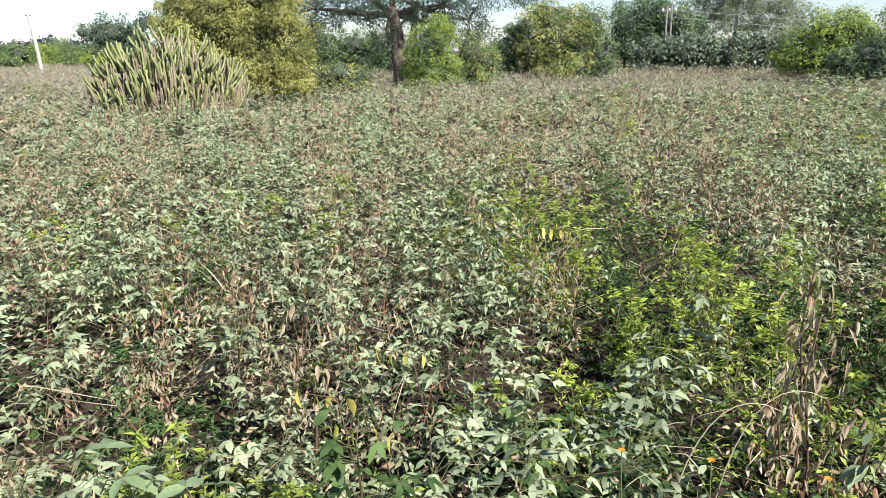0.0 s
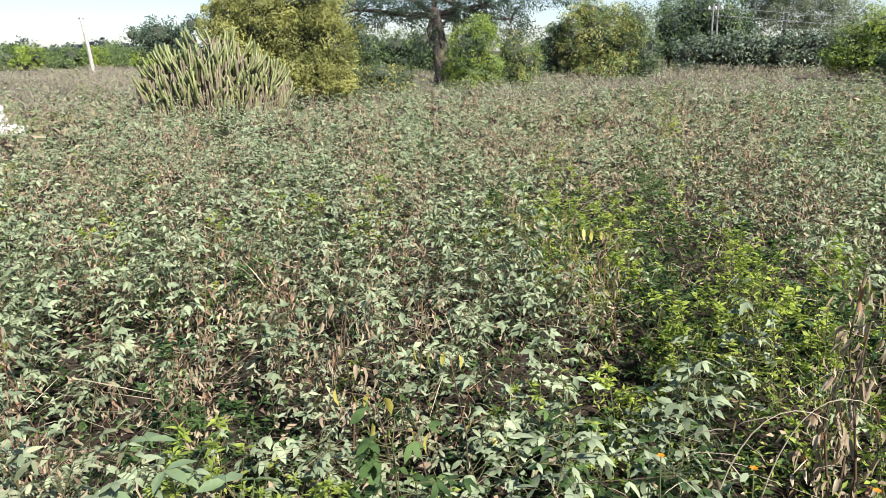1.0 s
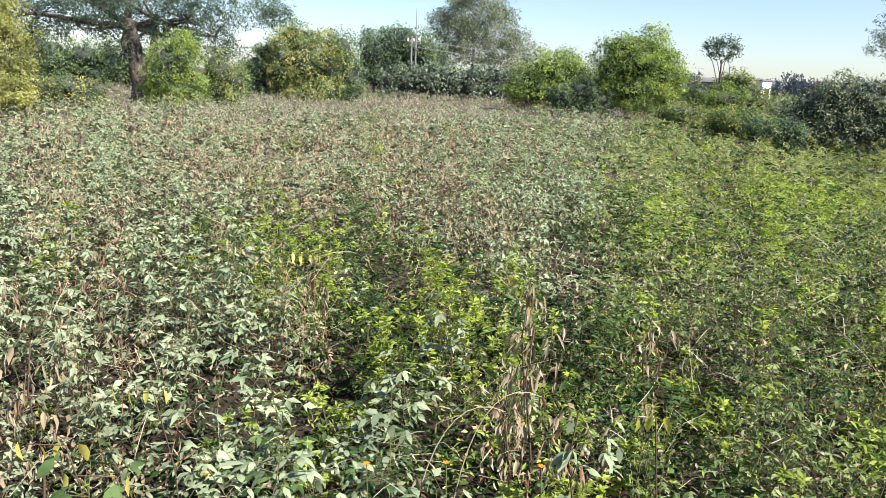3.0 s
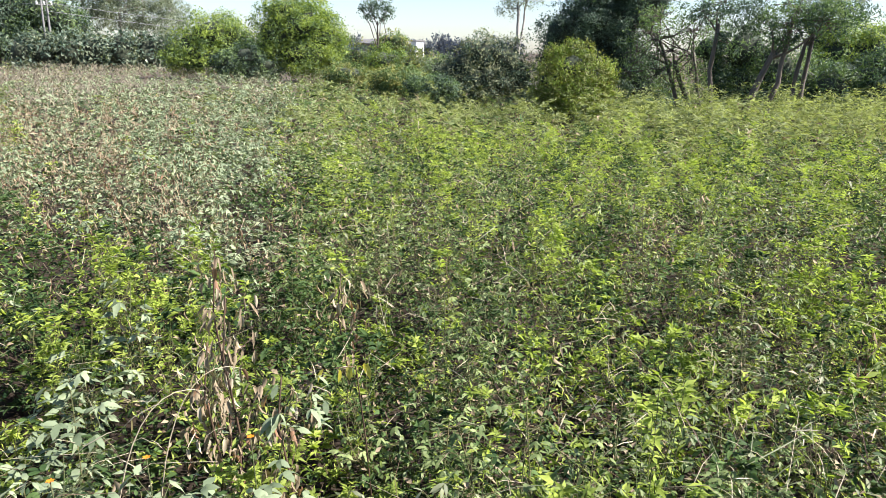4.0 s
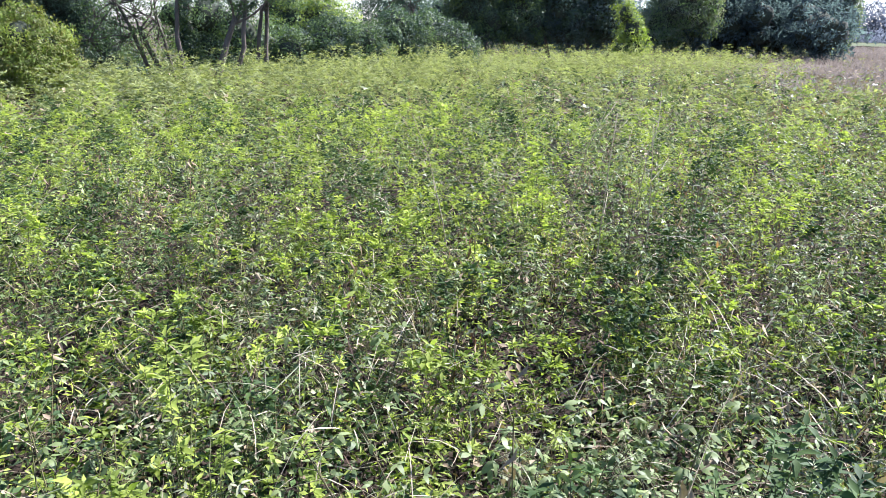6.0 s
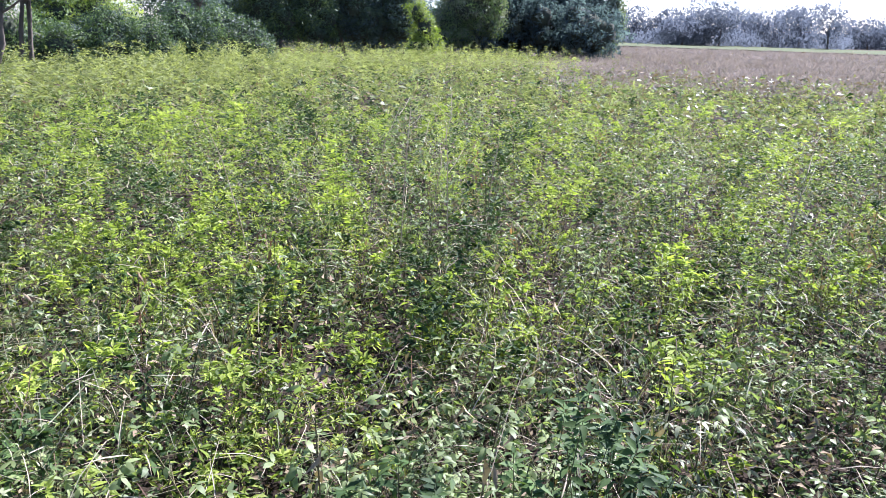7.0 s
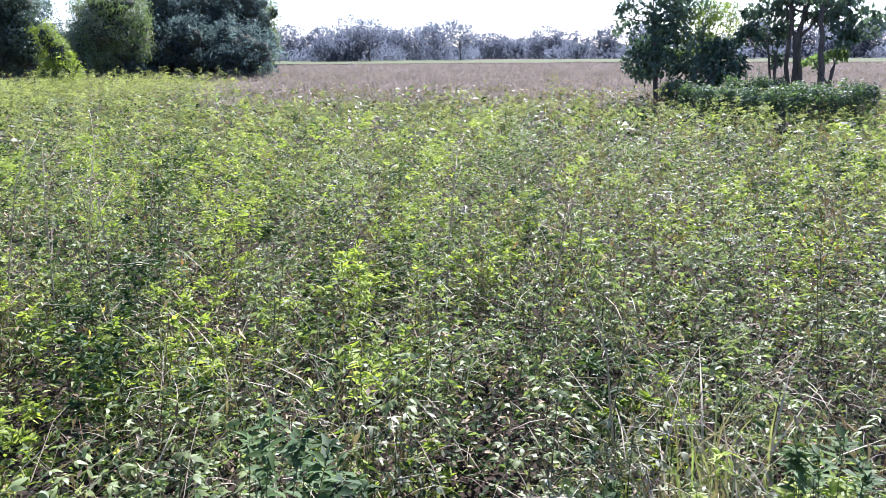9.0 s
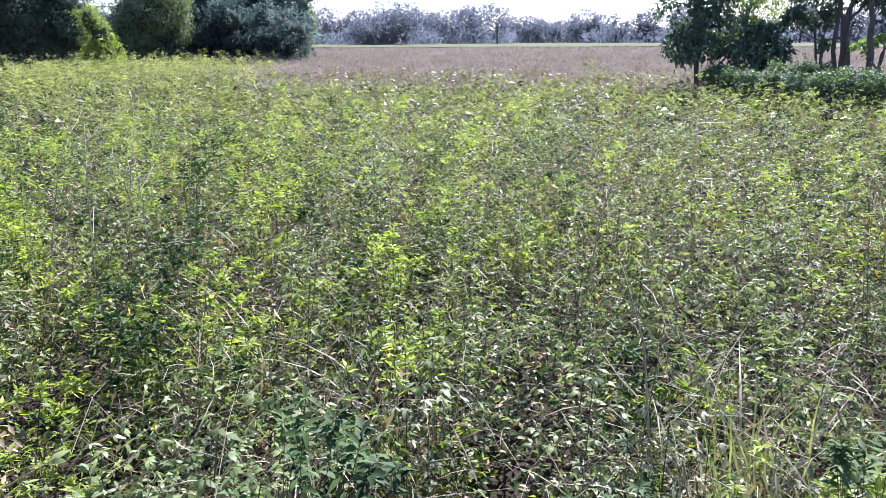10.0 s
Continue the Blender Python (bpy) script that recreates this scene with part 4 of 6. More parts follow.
def build_grove():
    """The dark grove on the near edge of the field."""
    tree("tree", "large dark tree with dense blue-green foliage", "tree", -55.41, 21.5,
         [blob(-53.25, 2.05, 21.4, 0.68, 0.65), blob(-55.00, 2.34, 21.4, 0.75, 0.54), blob(-52.52, 1.41, 21.4, 0.45, 0.45), blob(-56.42, 1.92, 21.4, 0.67, 0.70),
          blob(-58.08, 2.44, 21.4, 0.61, 0.46), blob(-59.34, 0.74, 21.5, 0.63, 0.66), blob(-58.26, 1.34, 21.4, 0.62, 0.62), blob(-60.48, 0.28, 21.5, 0.54, 0.35),
          blob(-55.84, 1.04, 21.4, 0.76, 0.76), blob(-55.46, 3.00, 21.5, 0.63, 0.49), blob(-57.37, 3.33, 21.5, 0.84, 0.62), blob(-59.45, 2.98, 21.5, 0.69, 0.69),
          blob(-56.69, 2.37, 21.5, 0.72, 0.57), blob(-58.09, 4.11, 22.0, 0.99, 0.51)],
         DARKTREE, 261, 0.085, 115, 0.28, sprays=8, inner=0.4, trunks=[(-0.07, 0, -0.05, 0, 1.92, 0.100), (0.15, 0, 0.68, 0, 2.07, 0.083)])
    tree("bare_tree", "leaning half-bare tree with tangled grey-brown branches", "tree", -63.33, 19.0,
         [blob(-59.63, 2.02, 19.0, 0.54, 0.41), blob(-61.16, 1.63, 19.0, 0.50, 0.47), blob(-62.46, 2.09, 19.0, 0.49, 0.41), blob(-60.25, 1.10, 19.0, 0.50, 0.41),
          blob(-62.50, 1.10, 19.0, 0.47, 0.47), blob(-58.76, 1.62, 19.0, 0.41, 0.41), blob(-63.33, 2.49, 19.0, 0.55, 0.36), blob(-61.43, 0.83, 19.0, 0.47, 0.36),
          blob(-60.11, 2.41, 19.0, 0.49, 0.32), blob(-58.24, 1.10, 18.9, 0.41, 0.36), blob(-56.66, 3.30, 19.0, 0.50, 0.30), blob(-55.05, 3.07, 19.0, 0.46, 0.25)],
         MIDTREE, 272, 0.065, 16, 0.14, heart=False, sprays=13, inner=0.5, trunks=[(-0.00, 0, -0.63, 0, 1.39, 0.059), (-0.31, 0, -0.78, 0, 2.02, 0.047), (0.10, 0, -0.34, 0, 1.63, 0.044)])
    tree("bush", "yellow-green bush before the dark grove", "bush", -54.23, 16.5,
         [blob(-54.23, 1.21, 16.4, 0.53, 0.42), blob(-53.07, 1.43, 16.4, 0.25, 0.21), blob(-55.51, 0.98, 16.4, 0.42, 0.40), blob(-52.82, 0.93, 16.4, 0.42, 0.35),
          blob(-54.28, 0.76, 16.4, 0.70, 0.28), blob(-56.43, 1.21, 16.4, 0.21, 0.21), blob(-54.10, 1.60, 16.4, 0.16, 0.18), blob(-54.96, 1.47, 16.4, 0.21, 0.21),
          blob(-52.36, 1.21, 16.4, 0.16, 0.16)],
         LIMETREE, 262, 0.065, 105, 0.20, sprays=8, second=VINE, hang=0.3)
    tree("tree", "straight slim dark-stemmed tree in the grove", "tree", -64.43, 17.0,
         [blob(-64.43, 2.62, 17.0, 0.54, 0.29), blob(-66.02, 2.22, 17.0, 0.32, 0.22), blob(-63.18, 2.38, 17.0, 0.29, 0.20), blob(-64.93, 1.80, 17.0, 0.22, 0.15),
          blob(-66.67, 2.52, 17.0, 0.37, 0.25)],
         DARKTREE, 263, 0.07, 62, 0.22, heart=False, sprays=10, inner=0.4, trunks=[(-0.00, 0, -0.07, 0, 2.16, 0.055)])
    tree("tree", "leaning grey-stemmed tree in the grove", "tree", -66.14, 16.8,
         [blob(-69.16, 2.45, 16.8, 0.56, 0.29), blob(-70.83, 2.23, 16.8, 0.44, 0.25), blob(-67.88, 2.10, 16.8, 0.37, 0.22), blob(-71.68, 2.58, 16.8, 0.49, 0.25),
          blob(-68.70, 1.81, 16.8, 0.25, 0.15), blob(-72.72, 2.23, 16.8, 0.27, 0.17)],
         MIDTREE, 264, 0.07, 62, 0.22, heart=False, sprays=10, inner=0.4, second=DARKTREE, trunks=[(-0.00, 0, 0.55, 0, 1.61, 0.072), (0.50, 0, 0.33, 0, 2.34, 0.050)])
    tree("tree", "forked dark-stemmed tree in the grove", "tree", -69.33, 19.0,
         [blob(-70.16, 2.65, 19.0, 0.56, 0.31), blob(-71.19, 2.19, 19.0, 0.36, 0.22), blob(-69.29, 2.12, 19.0, 0.31, 0.22), blob(-72.46, 2.52, 19.0, 0.42, 0.25)],
         DARKTREE, 265, 0.07, 60, 0.22, heart=False, sprays=10, inner=0.4, trunks=[(-0.00, 0, 0.19, 0, 1.92, 0.053), (0.16, 0, 0.18, 0, 2.45, 0.052)])
    tree("bush", "tangled green undergrowth beneath the grove", "bush", -66.04, 22.5,
         [blob(-66.04, 1.66, 22.5, 0.76, 0.76), blob(-68.11, 1.19, 22.5, 0.77, 0.77), blob(-64.71, 0.86, 22.5, 0.67, 0.67), blob(-66.79, 0.53, 22.5, 0.84, 0.47),
          blob(-69.80, 0.86, 22.5, 0.67, 0.67), blob(-63.55, 1.66, 22.5, 0.49, 0.49)],
         MIDTREE, 266, 0.085, 88, 0.26, sprays=14, second=DARKTREE)
    tree("tree", "bright green spreading tree behind the grove", "tree", -72.11, 27.0,
         [blob(-72.11, 1.52, 27.0, 1.01, 0.88), blob(-73.82, 1.71, 27.0, 1.00, 0.72), blob(-70.63, 1.90, 27.0, 0.52, 0.72), blob(-75.31, 1.53, 27.0, 0.64, 0.60),
          blob(-72.53, 0.74, 27.0, 1.22, 0.69)],
         LIMETREE, 267, 0.09, 115, 0.30, sprays=6, second=MIDTREE)
    tree("thicket", "leafy green thicket along the grove", "bush", -71.95, 22.0,
         [blob(-71.95, 0.80, 22.0, 0.66, 0.53), blob(-72.81, 0.65, 22.0, 0.40, 0.32), blob(-71.09, 0.59, 22.0, 0.40, 0.32), blob(-72.13, 1.11, 22.0, 0.33, 0.26)],
         MIDTREE, 266000, 0.08, 110, 0.26, sprays=8, second=DARKTREE, group="grove thickets")
    tree("thicket", "leafy green thicket along the grove", "bush", -74.53, 22.5,
         [blob(-74.53, 0.95, 22.5, 0.78, 0.71), blob(-75.52, 0.75, 22.5, 0.47, 0.43), blob(-73.54, 0.68, 22.5, 0.47, 0.43), blob(-74.69, 1.36, 22.5, 0.39, 0.35)],
         DARKTREE, 266001, 0.08, 110, 0.26, sprays=8, second=MIDTREE, group="grove thickets")
    tree("thicket", "leafy green thicket along the grove", "bush", -77.10, 23.0,
         [blob(-77.10, 0.86, 23.0, 0.79, 0.62), blob(-78.10, 0.69, 23.0, 0.48, 0.37), blob(-76.12, 0.62, 23.0, 0.48, 0.37), blob(-77.26, 1.22, 23.0, 0.40, 0.31)],
         MIDTREE, 266002, 0.08, 110, 0.26, sprays=8, second=DARKTREE, group="grove thickets")
    tree("thicket", "leafy green thicket along the grove", "bush", -79.43, 24.0,
         [blob(-79.43, 1.10, 24.0, 0.82, 0.82), blob(-80.42, 0.87, 24.0, 0.49, 0.49), blob(-78.47, 0.78, 24.0, 0.50, 0.50), blob(-79.56, 1.58, 24.0, 0.41, 0.41)],
         DARKTREE, 266003, 0.08, 110, 0.26, sprays=8, second=MIDTREE, group="grove thickets")
    tree("thicket", "leafy green thicket along the grove", "bush", -81.75, 25.0,
         [blob(-81.75, 1.00, 25.0, 0.85, 0.82), blob(-82.75, 0.77, 25.0, 0.51, 0.49), blob(-80.81, 0.68, 25.0, 0.52, 0.49), blob(-81.88, 1.48, 25.0, 0.43, 0.41)],
         DARKTREE, 266004, 0.08, 110, 0.26, sprays=8, second=MIDTREE, group="grove thickets")
    tree("thicket", "leafy green thicket along the grove", "bush", -83.86, 25.5,
         [blob(-83.86, 0.91, 25.5, 0.75, 0.64), blob(-84.72, 0.73, 25.5, 0.45, 0.38), blob(-83.05, 0.66, 25.5, 0.46, 0.39), blob(-83.98, 1.28, 25.5, 0.38, 0.32)],
         DARKTREE, 266005, 0.08, 110, 0.26, sprays=8, second=MIDTREE, group="grove thickets")
    tree("tree", "open dark tree with small leaves and gaps of sky", "tree", -79.41, 30.0,
         [blob(-76.95, 2.49, 30.0, 0.58, 0.53), blob(-78.84, 2.70, 30.0, 0.79, 0.57), blob(-80.75, 2.28, 30.0, 0.71, 0.62), blob(-77.83, 1.85, 30.0, 0.58, 0.44),
          blob(-79.84, 3.33, 30.0, 1.31, 0.52), blob(-81.77, 2.60, 30.0, 0.53, 0.66), blob(-76.72, 3.22, 30.0, 0.88, 0.40)],
         DARKTREE, 269, 0.09, 62, 0.26, sprays=14, heart=False, trunks=[(-0.00, 0, -0.18, 0, 2.39, 0.093), (0.11, 0, 0.60, 0, 2.18, 0.070)])
    tree("tree", "thick-crowned dark tree shading its stems", "tree", -85.50, 33.0,
         [blob(-85.28, 2.36, 33.0, 1.05, 0.96), blob(-84.20, 1.67, 33.0, 0.68, 0.68), blob(-86.56, 1.79, 33.0, 0.72, 0.72), blob(-85.16, 3.50, 33.0, 1.42, 0.81),
          blob(-85.89, 1.21, 33.0, 0.72, 0.48), blob(-84.40, 2.93, 33.0, 0.86, 0.72)],
         DARKTREE, 270, 0.12, 112, 0.38, sprays=8, group="grove trees", second=MIDTREE, trunks=[(-0.43, 0, -0.26, 0, 1.56, 0.087), (0.33, 0, 0.11, 0, 1.56, 0.077)])
    tree("tree", "thick-crowned dark tree shading its stems", "tree", -88.57, 34.0,
         [blob(-88.29, 2.39, 34.0, 1.07, 0.98), blob(-87.26, 1.68, 34.0, 0.69, 0.69), blob(-89.56, 1.81, 34.0, 0.73, 0.73), blob(-88.15, 3.54, 34.0, 1.45, 0.82),
          blob(-88.93, 1.22, 34.0, 0.74, 0.49), blob(-87.42, 2.97, 34.0, 0.88, 0.73)],
         DARKTREE, 271, 0.12, 112, 0.38, sprays=8, group="grove trees", second=MIDTREE, trunks=[(-0.43, 0, -0.29, 0, 1.57, 0.090), (0.34, 0, 0.09, 0, 1.57, 0.079)])
    tree("tree", "thick-crowned dark tree shading its stems", "tree", -91.75, 35.0,
         [blob(-91.43, 2.41, 35.0, 1.09, 0.99), blob(-90.44, 1.70, 35.0, 0.70, 0.70), blob(-92.67, 1.82, 35.0, 0.74, 0.74), blob(-91.25, 3.58, 35.0, 1.47, 0.83),
          blob(-92.07, 1.22, 35.0, 0.75, 0.50), blob(-90.57, 3.00, 35.0, 0.89, 0.74)],
         DARKTREE, 274, 0.12, 112, 0.38, sprays=8, group="grove trees", second=HAZEBLUE, trunks=[(-0.43, 0, -0.31, 0, 1.58, 0.092), (0.33, 0, 0.06, 0, 1.58, 0.081)])
    tree("tree", "thick-crowned dark tree shading its stems", "tree", -94.82, 36.0,
         [blob(-94.46, 2.43, 36.0, 1.10, 1.00), blob(-93.52, 1.71, 36.0, 0.71, 0.71), blob(-95.67, 1.84, 36.0, 0.75, 0.75), blob(-94.26, 3.61, 36.0, 1.49, 0.84),
          blob(-95.11, 1.23, 36.0, 0.75, 0.50), blob(-93.61, 3.03, 36.0, 0.90, 0.75)],
         DARKTREE, 275, 0.12, 112, 0.38, sprays=8, group="grove trees", second=HAZEBLUE, trunks=[(-0.43, 0, -0.33, 0, 1.59, 0.095), (0.33, 0, 0.04, 0, 1.60, 0.084)])
    for k, h in enumerate((-81.0, -84.2, -87.4, -90.6, -93.8, -97.0, -100.2, -103.4, -106.6, -109.4)):
        tree("thicket", "dense dark thicket closing the back of the grove", "bush", h, 47.0 + 2 * (k % 3),
             [blob(h, 1.5, 47.0 + 2 * (k % 3), 1.9, 1.6), blob(h + 1.2, 2.4, 48.0, 1.2, 1.2)], HAZEBLUE, 340 + k, 0.28, 90, 0.45, sprays=2, group="grove back thickets")
    tree("creeper_bush", "leafy yellow-green creeper hanging from the grove's edge", "bush", -96.91, 33.0,
         [blob(-96.91, 1.52, 33.1, 0.49, 0.76), blob(-96.44, 2.15, 33.1, 0.40, 0.53), blob(-97.42, 0.88, 33.1, 0.45, 0.45), blob(-96.52, 0.77, 33.1, 0.54, 0.36)],
         LIMETREE, 280, 0.11, 100, 0.26, sprays=4)
    tree("tree", "broad tree with drooping pale-tipped feathery foliage", "tree", -100.09, 46.0,
         [blob(-100.09, 2.93, 46.1, 1.76, 1.32), blob(-101.29, 2.19, 46.1, 1.15, 0.96), blob(-99.08, 2.01, 46.1, 1.38, 1.07), blob(-100.42, 4.13, 46.1, 1.75, 0.94),
          blob(-99.15, 1.10, 46.1, 1.46, 0.63), blob(-102.12, 2.97, 46.1, 0.64, 0.83)],
         FEATHER, 281, 0.15, 105, 0.40, slim=0.4, hang=0.6, sprays=6, second=MIDTREE)
    tree("tree", "tall dark blue-green tree at the end of the grove, leaves tinted with haze", "tree", -103.76, 50.0,
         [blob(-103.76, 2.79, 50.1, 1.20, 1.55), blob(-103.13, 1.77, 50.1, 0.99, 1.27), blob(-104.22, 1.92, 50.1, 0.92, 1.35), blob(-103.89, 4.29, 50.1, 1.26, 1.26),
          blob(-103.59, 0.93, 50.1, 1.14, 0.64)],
         HAZEBLUE, 285, 0.16, 115, 0.45, sprays=4, group="grove end trees")
    tree("tree", "tall dark blue-green tree at the end of the grove, leaves tinted with haze", "tree", -105.68, 51.0,
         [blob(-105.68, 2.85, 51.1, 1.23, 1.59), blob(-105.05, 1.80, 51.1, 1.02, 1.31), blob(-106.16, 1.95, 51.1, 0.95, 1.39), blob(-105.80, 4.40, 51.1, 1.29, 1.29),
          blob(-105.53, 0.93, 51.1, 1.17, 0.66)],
         HAZEBLUE, 286, 0.16, 115, 0.45, sprays=4, group="grove end trees")
    tree("tree", "tall dark blue-green tree at the end of the grove, leaves tinted with haze", "tree", -107.64, 52.0,
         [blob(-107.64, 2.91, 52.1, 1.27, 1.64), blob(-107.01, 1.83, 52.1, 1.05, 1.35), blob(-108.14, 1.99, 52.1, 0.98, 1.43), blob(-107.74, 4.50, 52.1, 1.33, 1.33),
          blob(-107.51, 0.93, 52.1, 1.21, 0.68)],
         HAZEBLUE, 287, 0.16, 115, 0.45, sprays=4, group="grove end trees")
    tree("tree", "tall dark blue-green tree at the end of the grove, leaves tinted with haze", "tree", -109.35, 53.0,
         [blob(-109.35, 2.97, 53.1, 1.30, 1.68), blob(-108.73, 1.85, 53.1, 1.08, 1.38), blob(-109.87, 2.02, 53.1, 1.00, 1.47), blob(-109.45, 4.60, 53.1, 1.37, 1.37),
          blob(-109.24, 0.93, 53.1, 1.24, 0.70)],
         HAZEBLUE, 288, 0.16, 115, 0.45, sprays=4, group="grove end trees")
    tree("tree", "leafy green tree closing the end of the grove", "tree", -110.74, 54.0,
         [blob(-110.74, 3.39, 54.2, 0.55, 0.94), blob(-111.02, 2.27, 54.2, 0.55, 1.02), blob(-110.55, 1.12, 54.2, 0.63, 0.71), blob(-111.31, 4.14, 54.2, 0.47, 0.55),
          blob(-110.53, 4.87, 54.2, 0.62, 0.62)],
         MIDTREE, 290, 0.16, 85, 0.36, sprays=6, second=FEATHER)


def build_right_group():
    """Big-leaved young trees and the scrub at their feet."""
    tree("young_tree", "young tree with large drooping dark leaves", "tree", -139.91, 21.5,
         [blob(-139.59, 1.89, 21.7, 0.58, 0.58), blob(-141.01, 1.53, 21.7, 0.70, 0.67), blob(-138.76, 1.30, 21.7, 0.43, 0.43), blob(-140.43, 2.33, 21.7, 0.45, 0.54),
          blob(-137.34, 2.40, 21.7, 0.25, 0.40), blob(-140.17, 1.08, 21.7, 0.65, 0.40), blob(-139.13, 2.98, 21.7, 0.51, 0.39), blob(-141.22, 2.90, 21.7, 0.45, 0.45)],
         BROADLEAF, 301, 0.18, 66, 0.22, slim=0.55, hang=0.8, detail=2, heart=False, sprays=6, trunks=[(-0.00, 0, -0.21, 0, 2.47, 0.060)])
    tree("young_tree", "young tree with lighter small leaves", "tree", -143.11, 22.0,
         [blob(-142.68, 2.27, 22.2, 0.49, 0.52), blob(-143.71, 2.49, 22.2, 0.39, 0.39), blob(-142.29, 1.68, 22.2, 0.40, 0.46), blob(-144.36, 2.13, 22.2, 0.27, 0.27)],
         MIDTREE, 302, 0.09, 85, 0.24, hang=0.4, sprays=7, second=LIMETREE, heart=False, trunks=[(-0.00, 0, -0.13, 0, 2.20, 0.044)])
    tree("young_tree", "bushy dark young tree with broad leaves", "tree", -143.75, 21.0,
         [blob(-143.75, 1.16, 21.2, 0.50, 0.47), blob(-142.87, 0.96, 21.2, 0.44, 0.36), blob(-144.88, 1.05, 21.2, 0.32, 0.35), blob(-144.00, 1.54, 21.2, 0.32, 0.29)],
         BROADLEAF, 303, 0.17, 85, 0.22, slim=0.55, hang=0.8, detail=2, heart=False, sprays=6)
    tree("young_tree", "thin bent young tree with hanging broad leaves", "tree", -147.92, 22.0,
         [blob(-146.12, 2.20, 22.2, 0.33, 0.27), blob(-147.08, 1.91, 22.2, 0.33, 0.21), blob(-145.70, 1.84, 22.2, 0.27, 0.21), blob(-146.53, 2.55, 22.2, 0.38, 0.24),
          blob(-147.99, 2.26, 22.2, 0.26, 0.23), blob(-147.64, 1.27, 22.2, 0.18, 0.15)],
         BROADLEAF, 305, 0.19, 34, 0.18, slim=0.55, hang=0.8, detail=2, heart=False, sprays=7, group="young broad-leaved trees", trunks=[(-0.00, 0, -0.10, 0, 1.41, 0.044), (-0.09, 0, -0.27, 0, 1.83, 0.034)])
    tree("young_tree", "dark forked young tree with hanging broad leaves", "tree", -149.30, 22.0,
         [blob(-147.78, 2.89, 22.2, 0.44, 0.26), blob(-149.42, 2.94, 22.2, 0.49, 0.29), blob(-149.97, 2.33, 22.2, 0.26, 0.20), blob(-150.84, 2.59, 22.3, 0.28, 0.26)],
         BROADLEAF, 306, 0.19, 32, 0.18, slim=0.55, hang=0.8, detail=2, heart=False, sprays=7, group="young broad-leaved trees", trunks=[(-0.00, 0, -0.19, 0, 1.91, 0.119), (-0.17, 0, -0.22, 0, 2.68, 0.058), (-0.17, 0, 0.10, 0, 2.60, 0.058)])
    tree("young_tree", "straight grey-stemmed young tree with hanging broad leaves", "tree", -150.93, 21.0,
         [blob(-151.16, 2.15, 21.3, 0.30, 0.30), blob(-151.79, 1.76, 21.3, 0.24, 0.19), blob(-150.24, 2.87, 21.2, 0.41, 0.27), blob(-151.80, 2.54, 21.3, 0.32, 0.27),
          blob(-152.89, 2.15, 21.3, 0.40, 0.32)],
         BROADLEAF, 307, 0.19, 32, 0.18, slim=0.55, hang=0.8, detail=2, heart=False, sprays=7, group="young broad-leaved trees", trunks=[(-0.00, 0, -0.27, 0, 2.55, 0.072)])
    tree("young_tree", "slim young tree with yellowing lower leaves", "tree", -151.14, 21.5,
         [blob(-151.14, 1.36, 21.8, 0.20, 0.13), blob(-150.04, 1.22, 21.7, 0.20, 0.17), blob(-151.60, 1.43, 21.8, 0.17, 0.14)],
         MIDTREE, 308, 0.11, 60, 0.18, slim=0.55, hang=0.8, detail=2, heart=False, sprays=7)
    tree("scrub", "low dusky scrub at the feet of the young trees", "bush", -141.31, 19.5,
         [blob(-141.31, 0.58, 19.7, 0.34, 0.13), blob(-142.13, 0.52, 19.7, 0.21, 0.11), blob(-140.73, 0.59, 19.7, 0.15, 0.10)],
         BROADLEAF, 320, 0.06, 80, 0.17, sprays=6, second=MIDTREE, group="scrub along the field")
    tree("scrub", "low dusky scrub at the feet of the young trees", "bush", -142.71, 18.5,
         [blob(-142.71, 0.49, 18.7, 0.32, 0.13), blob(-143.50, 0.48, 18.7, 0.20, 0.11), blob(-142.11, 0.58, 18.7, 0.14, 0.10)],
         DARKTREE, 321, 0.06, 80, 0.17, sprays=6, second=MIDTREE, group="scrub along the field")
    tree("scrub", "low dusky scrub at the feet of the young trees", "bush", -144.08, 17.5,
         [blob(-144.08, 0.42, 17.7, 0.32, 0.13), blob(-144.89, 0.47, 17.7, 0.20, 0.11), blob(-143.42, 0.60, 17.7, 0.14, 0.10)],
         BROADLEAF, 322, 0.06, 80, 0.17, sprays=6, second=MIDTREE, group="scrub along the field")
    tree("scrub", "low dusky scrub at the feet of the young trees", "bush", -145.36, 17.0,
         [blob(-145.36, 0.50, 17.2, 0.32, 0.14), blob(-146.23, 0.47, 17.2, 0.20, 0.12), blob(-144.69, 0.63, 17.2, 0.15, 0.11)],
         DARKTREE, 323, 0.06, 80, 0.17, sprays=6, second=MIDTREE, group="scrub along the field")
    tree("scrub", "low dusky scrub at the feet of the young trees", "bush", -147.01, 16.5,
         [blob(-147.01, 0.48, 16.7, 0.33, 0.14), blob(-147.89, 0.50, 16.7, 0.20, 0.12), blob(-146.34, 0.55, 16.7, 0.15, 0.11)],
         BROADLEAF, 324, 0.06, 80, 0.17, sprays=6, second=MIDTREE, group="scrub along the field")
    tree("scrub", "low dusky scrub at the feet of the young trees", "bush", -148.56, 16.0,
         [blob(-148.56, 0.59, 16.2, 0.33, 0.15), blob(-149.50, 0.55, 16.2, 0.21, 0.13), blob(-147.89, 0.63, 16.2, 0.15, 0.12)],
         DARKTREE, 325, 0.06, 80, 0.17, sprays=6, second=MIDTREE, group="scrub along the field")
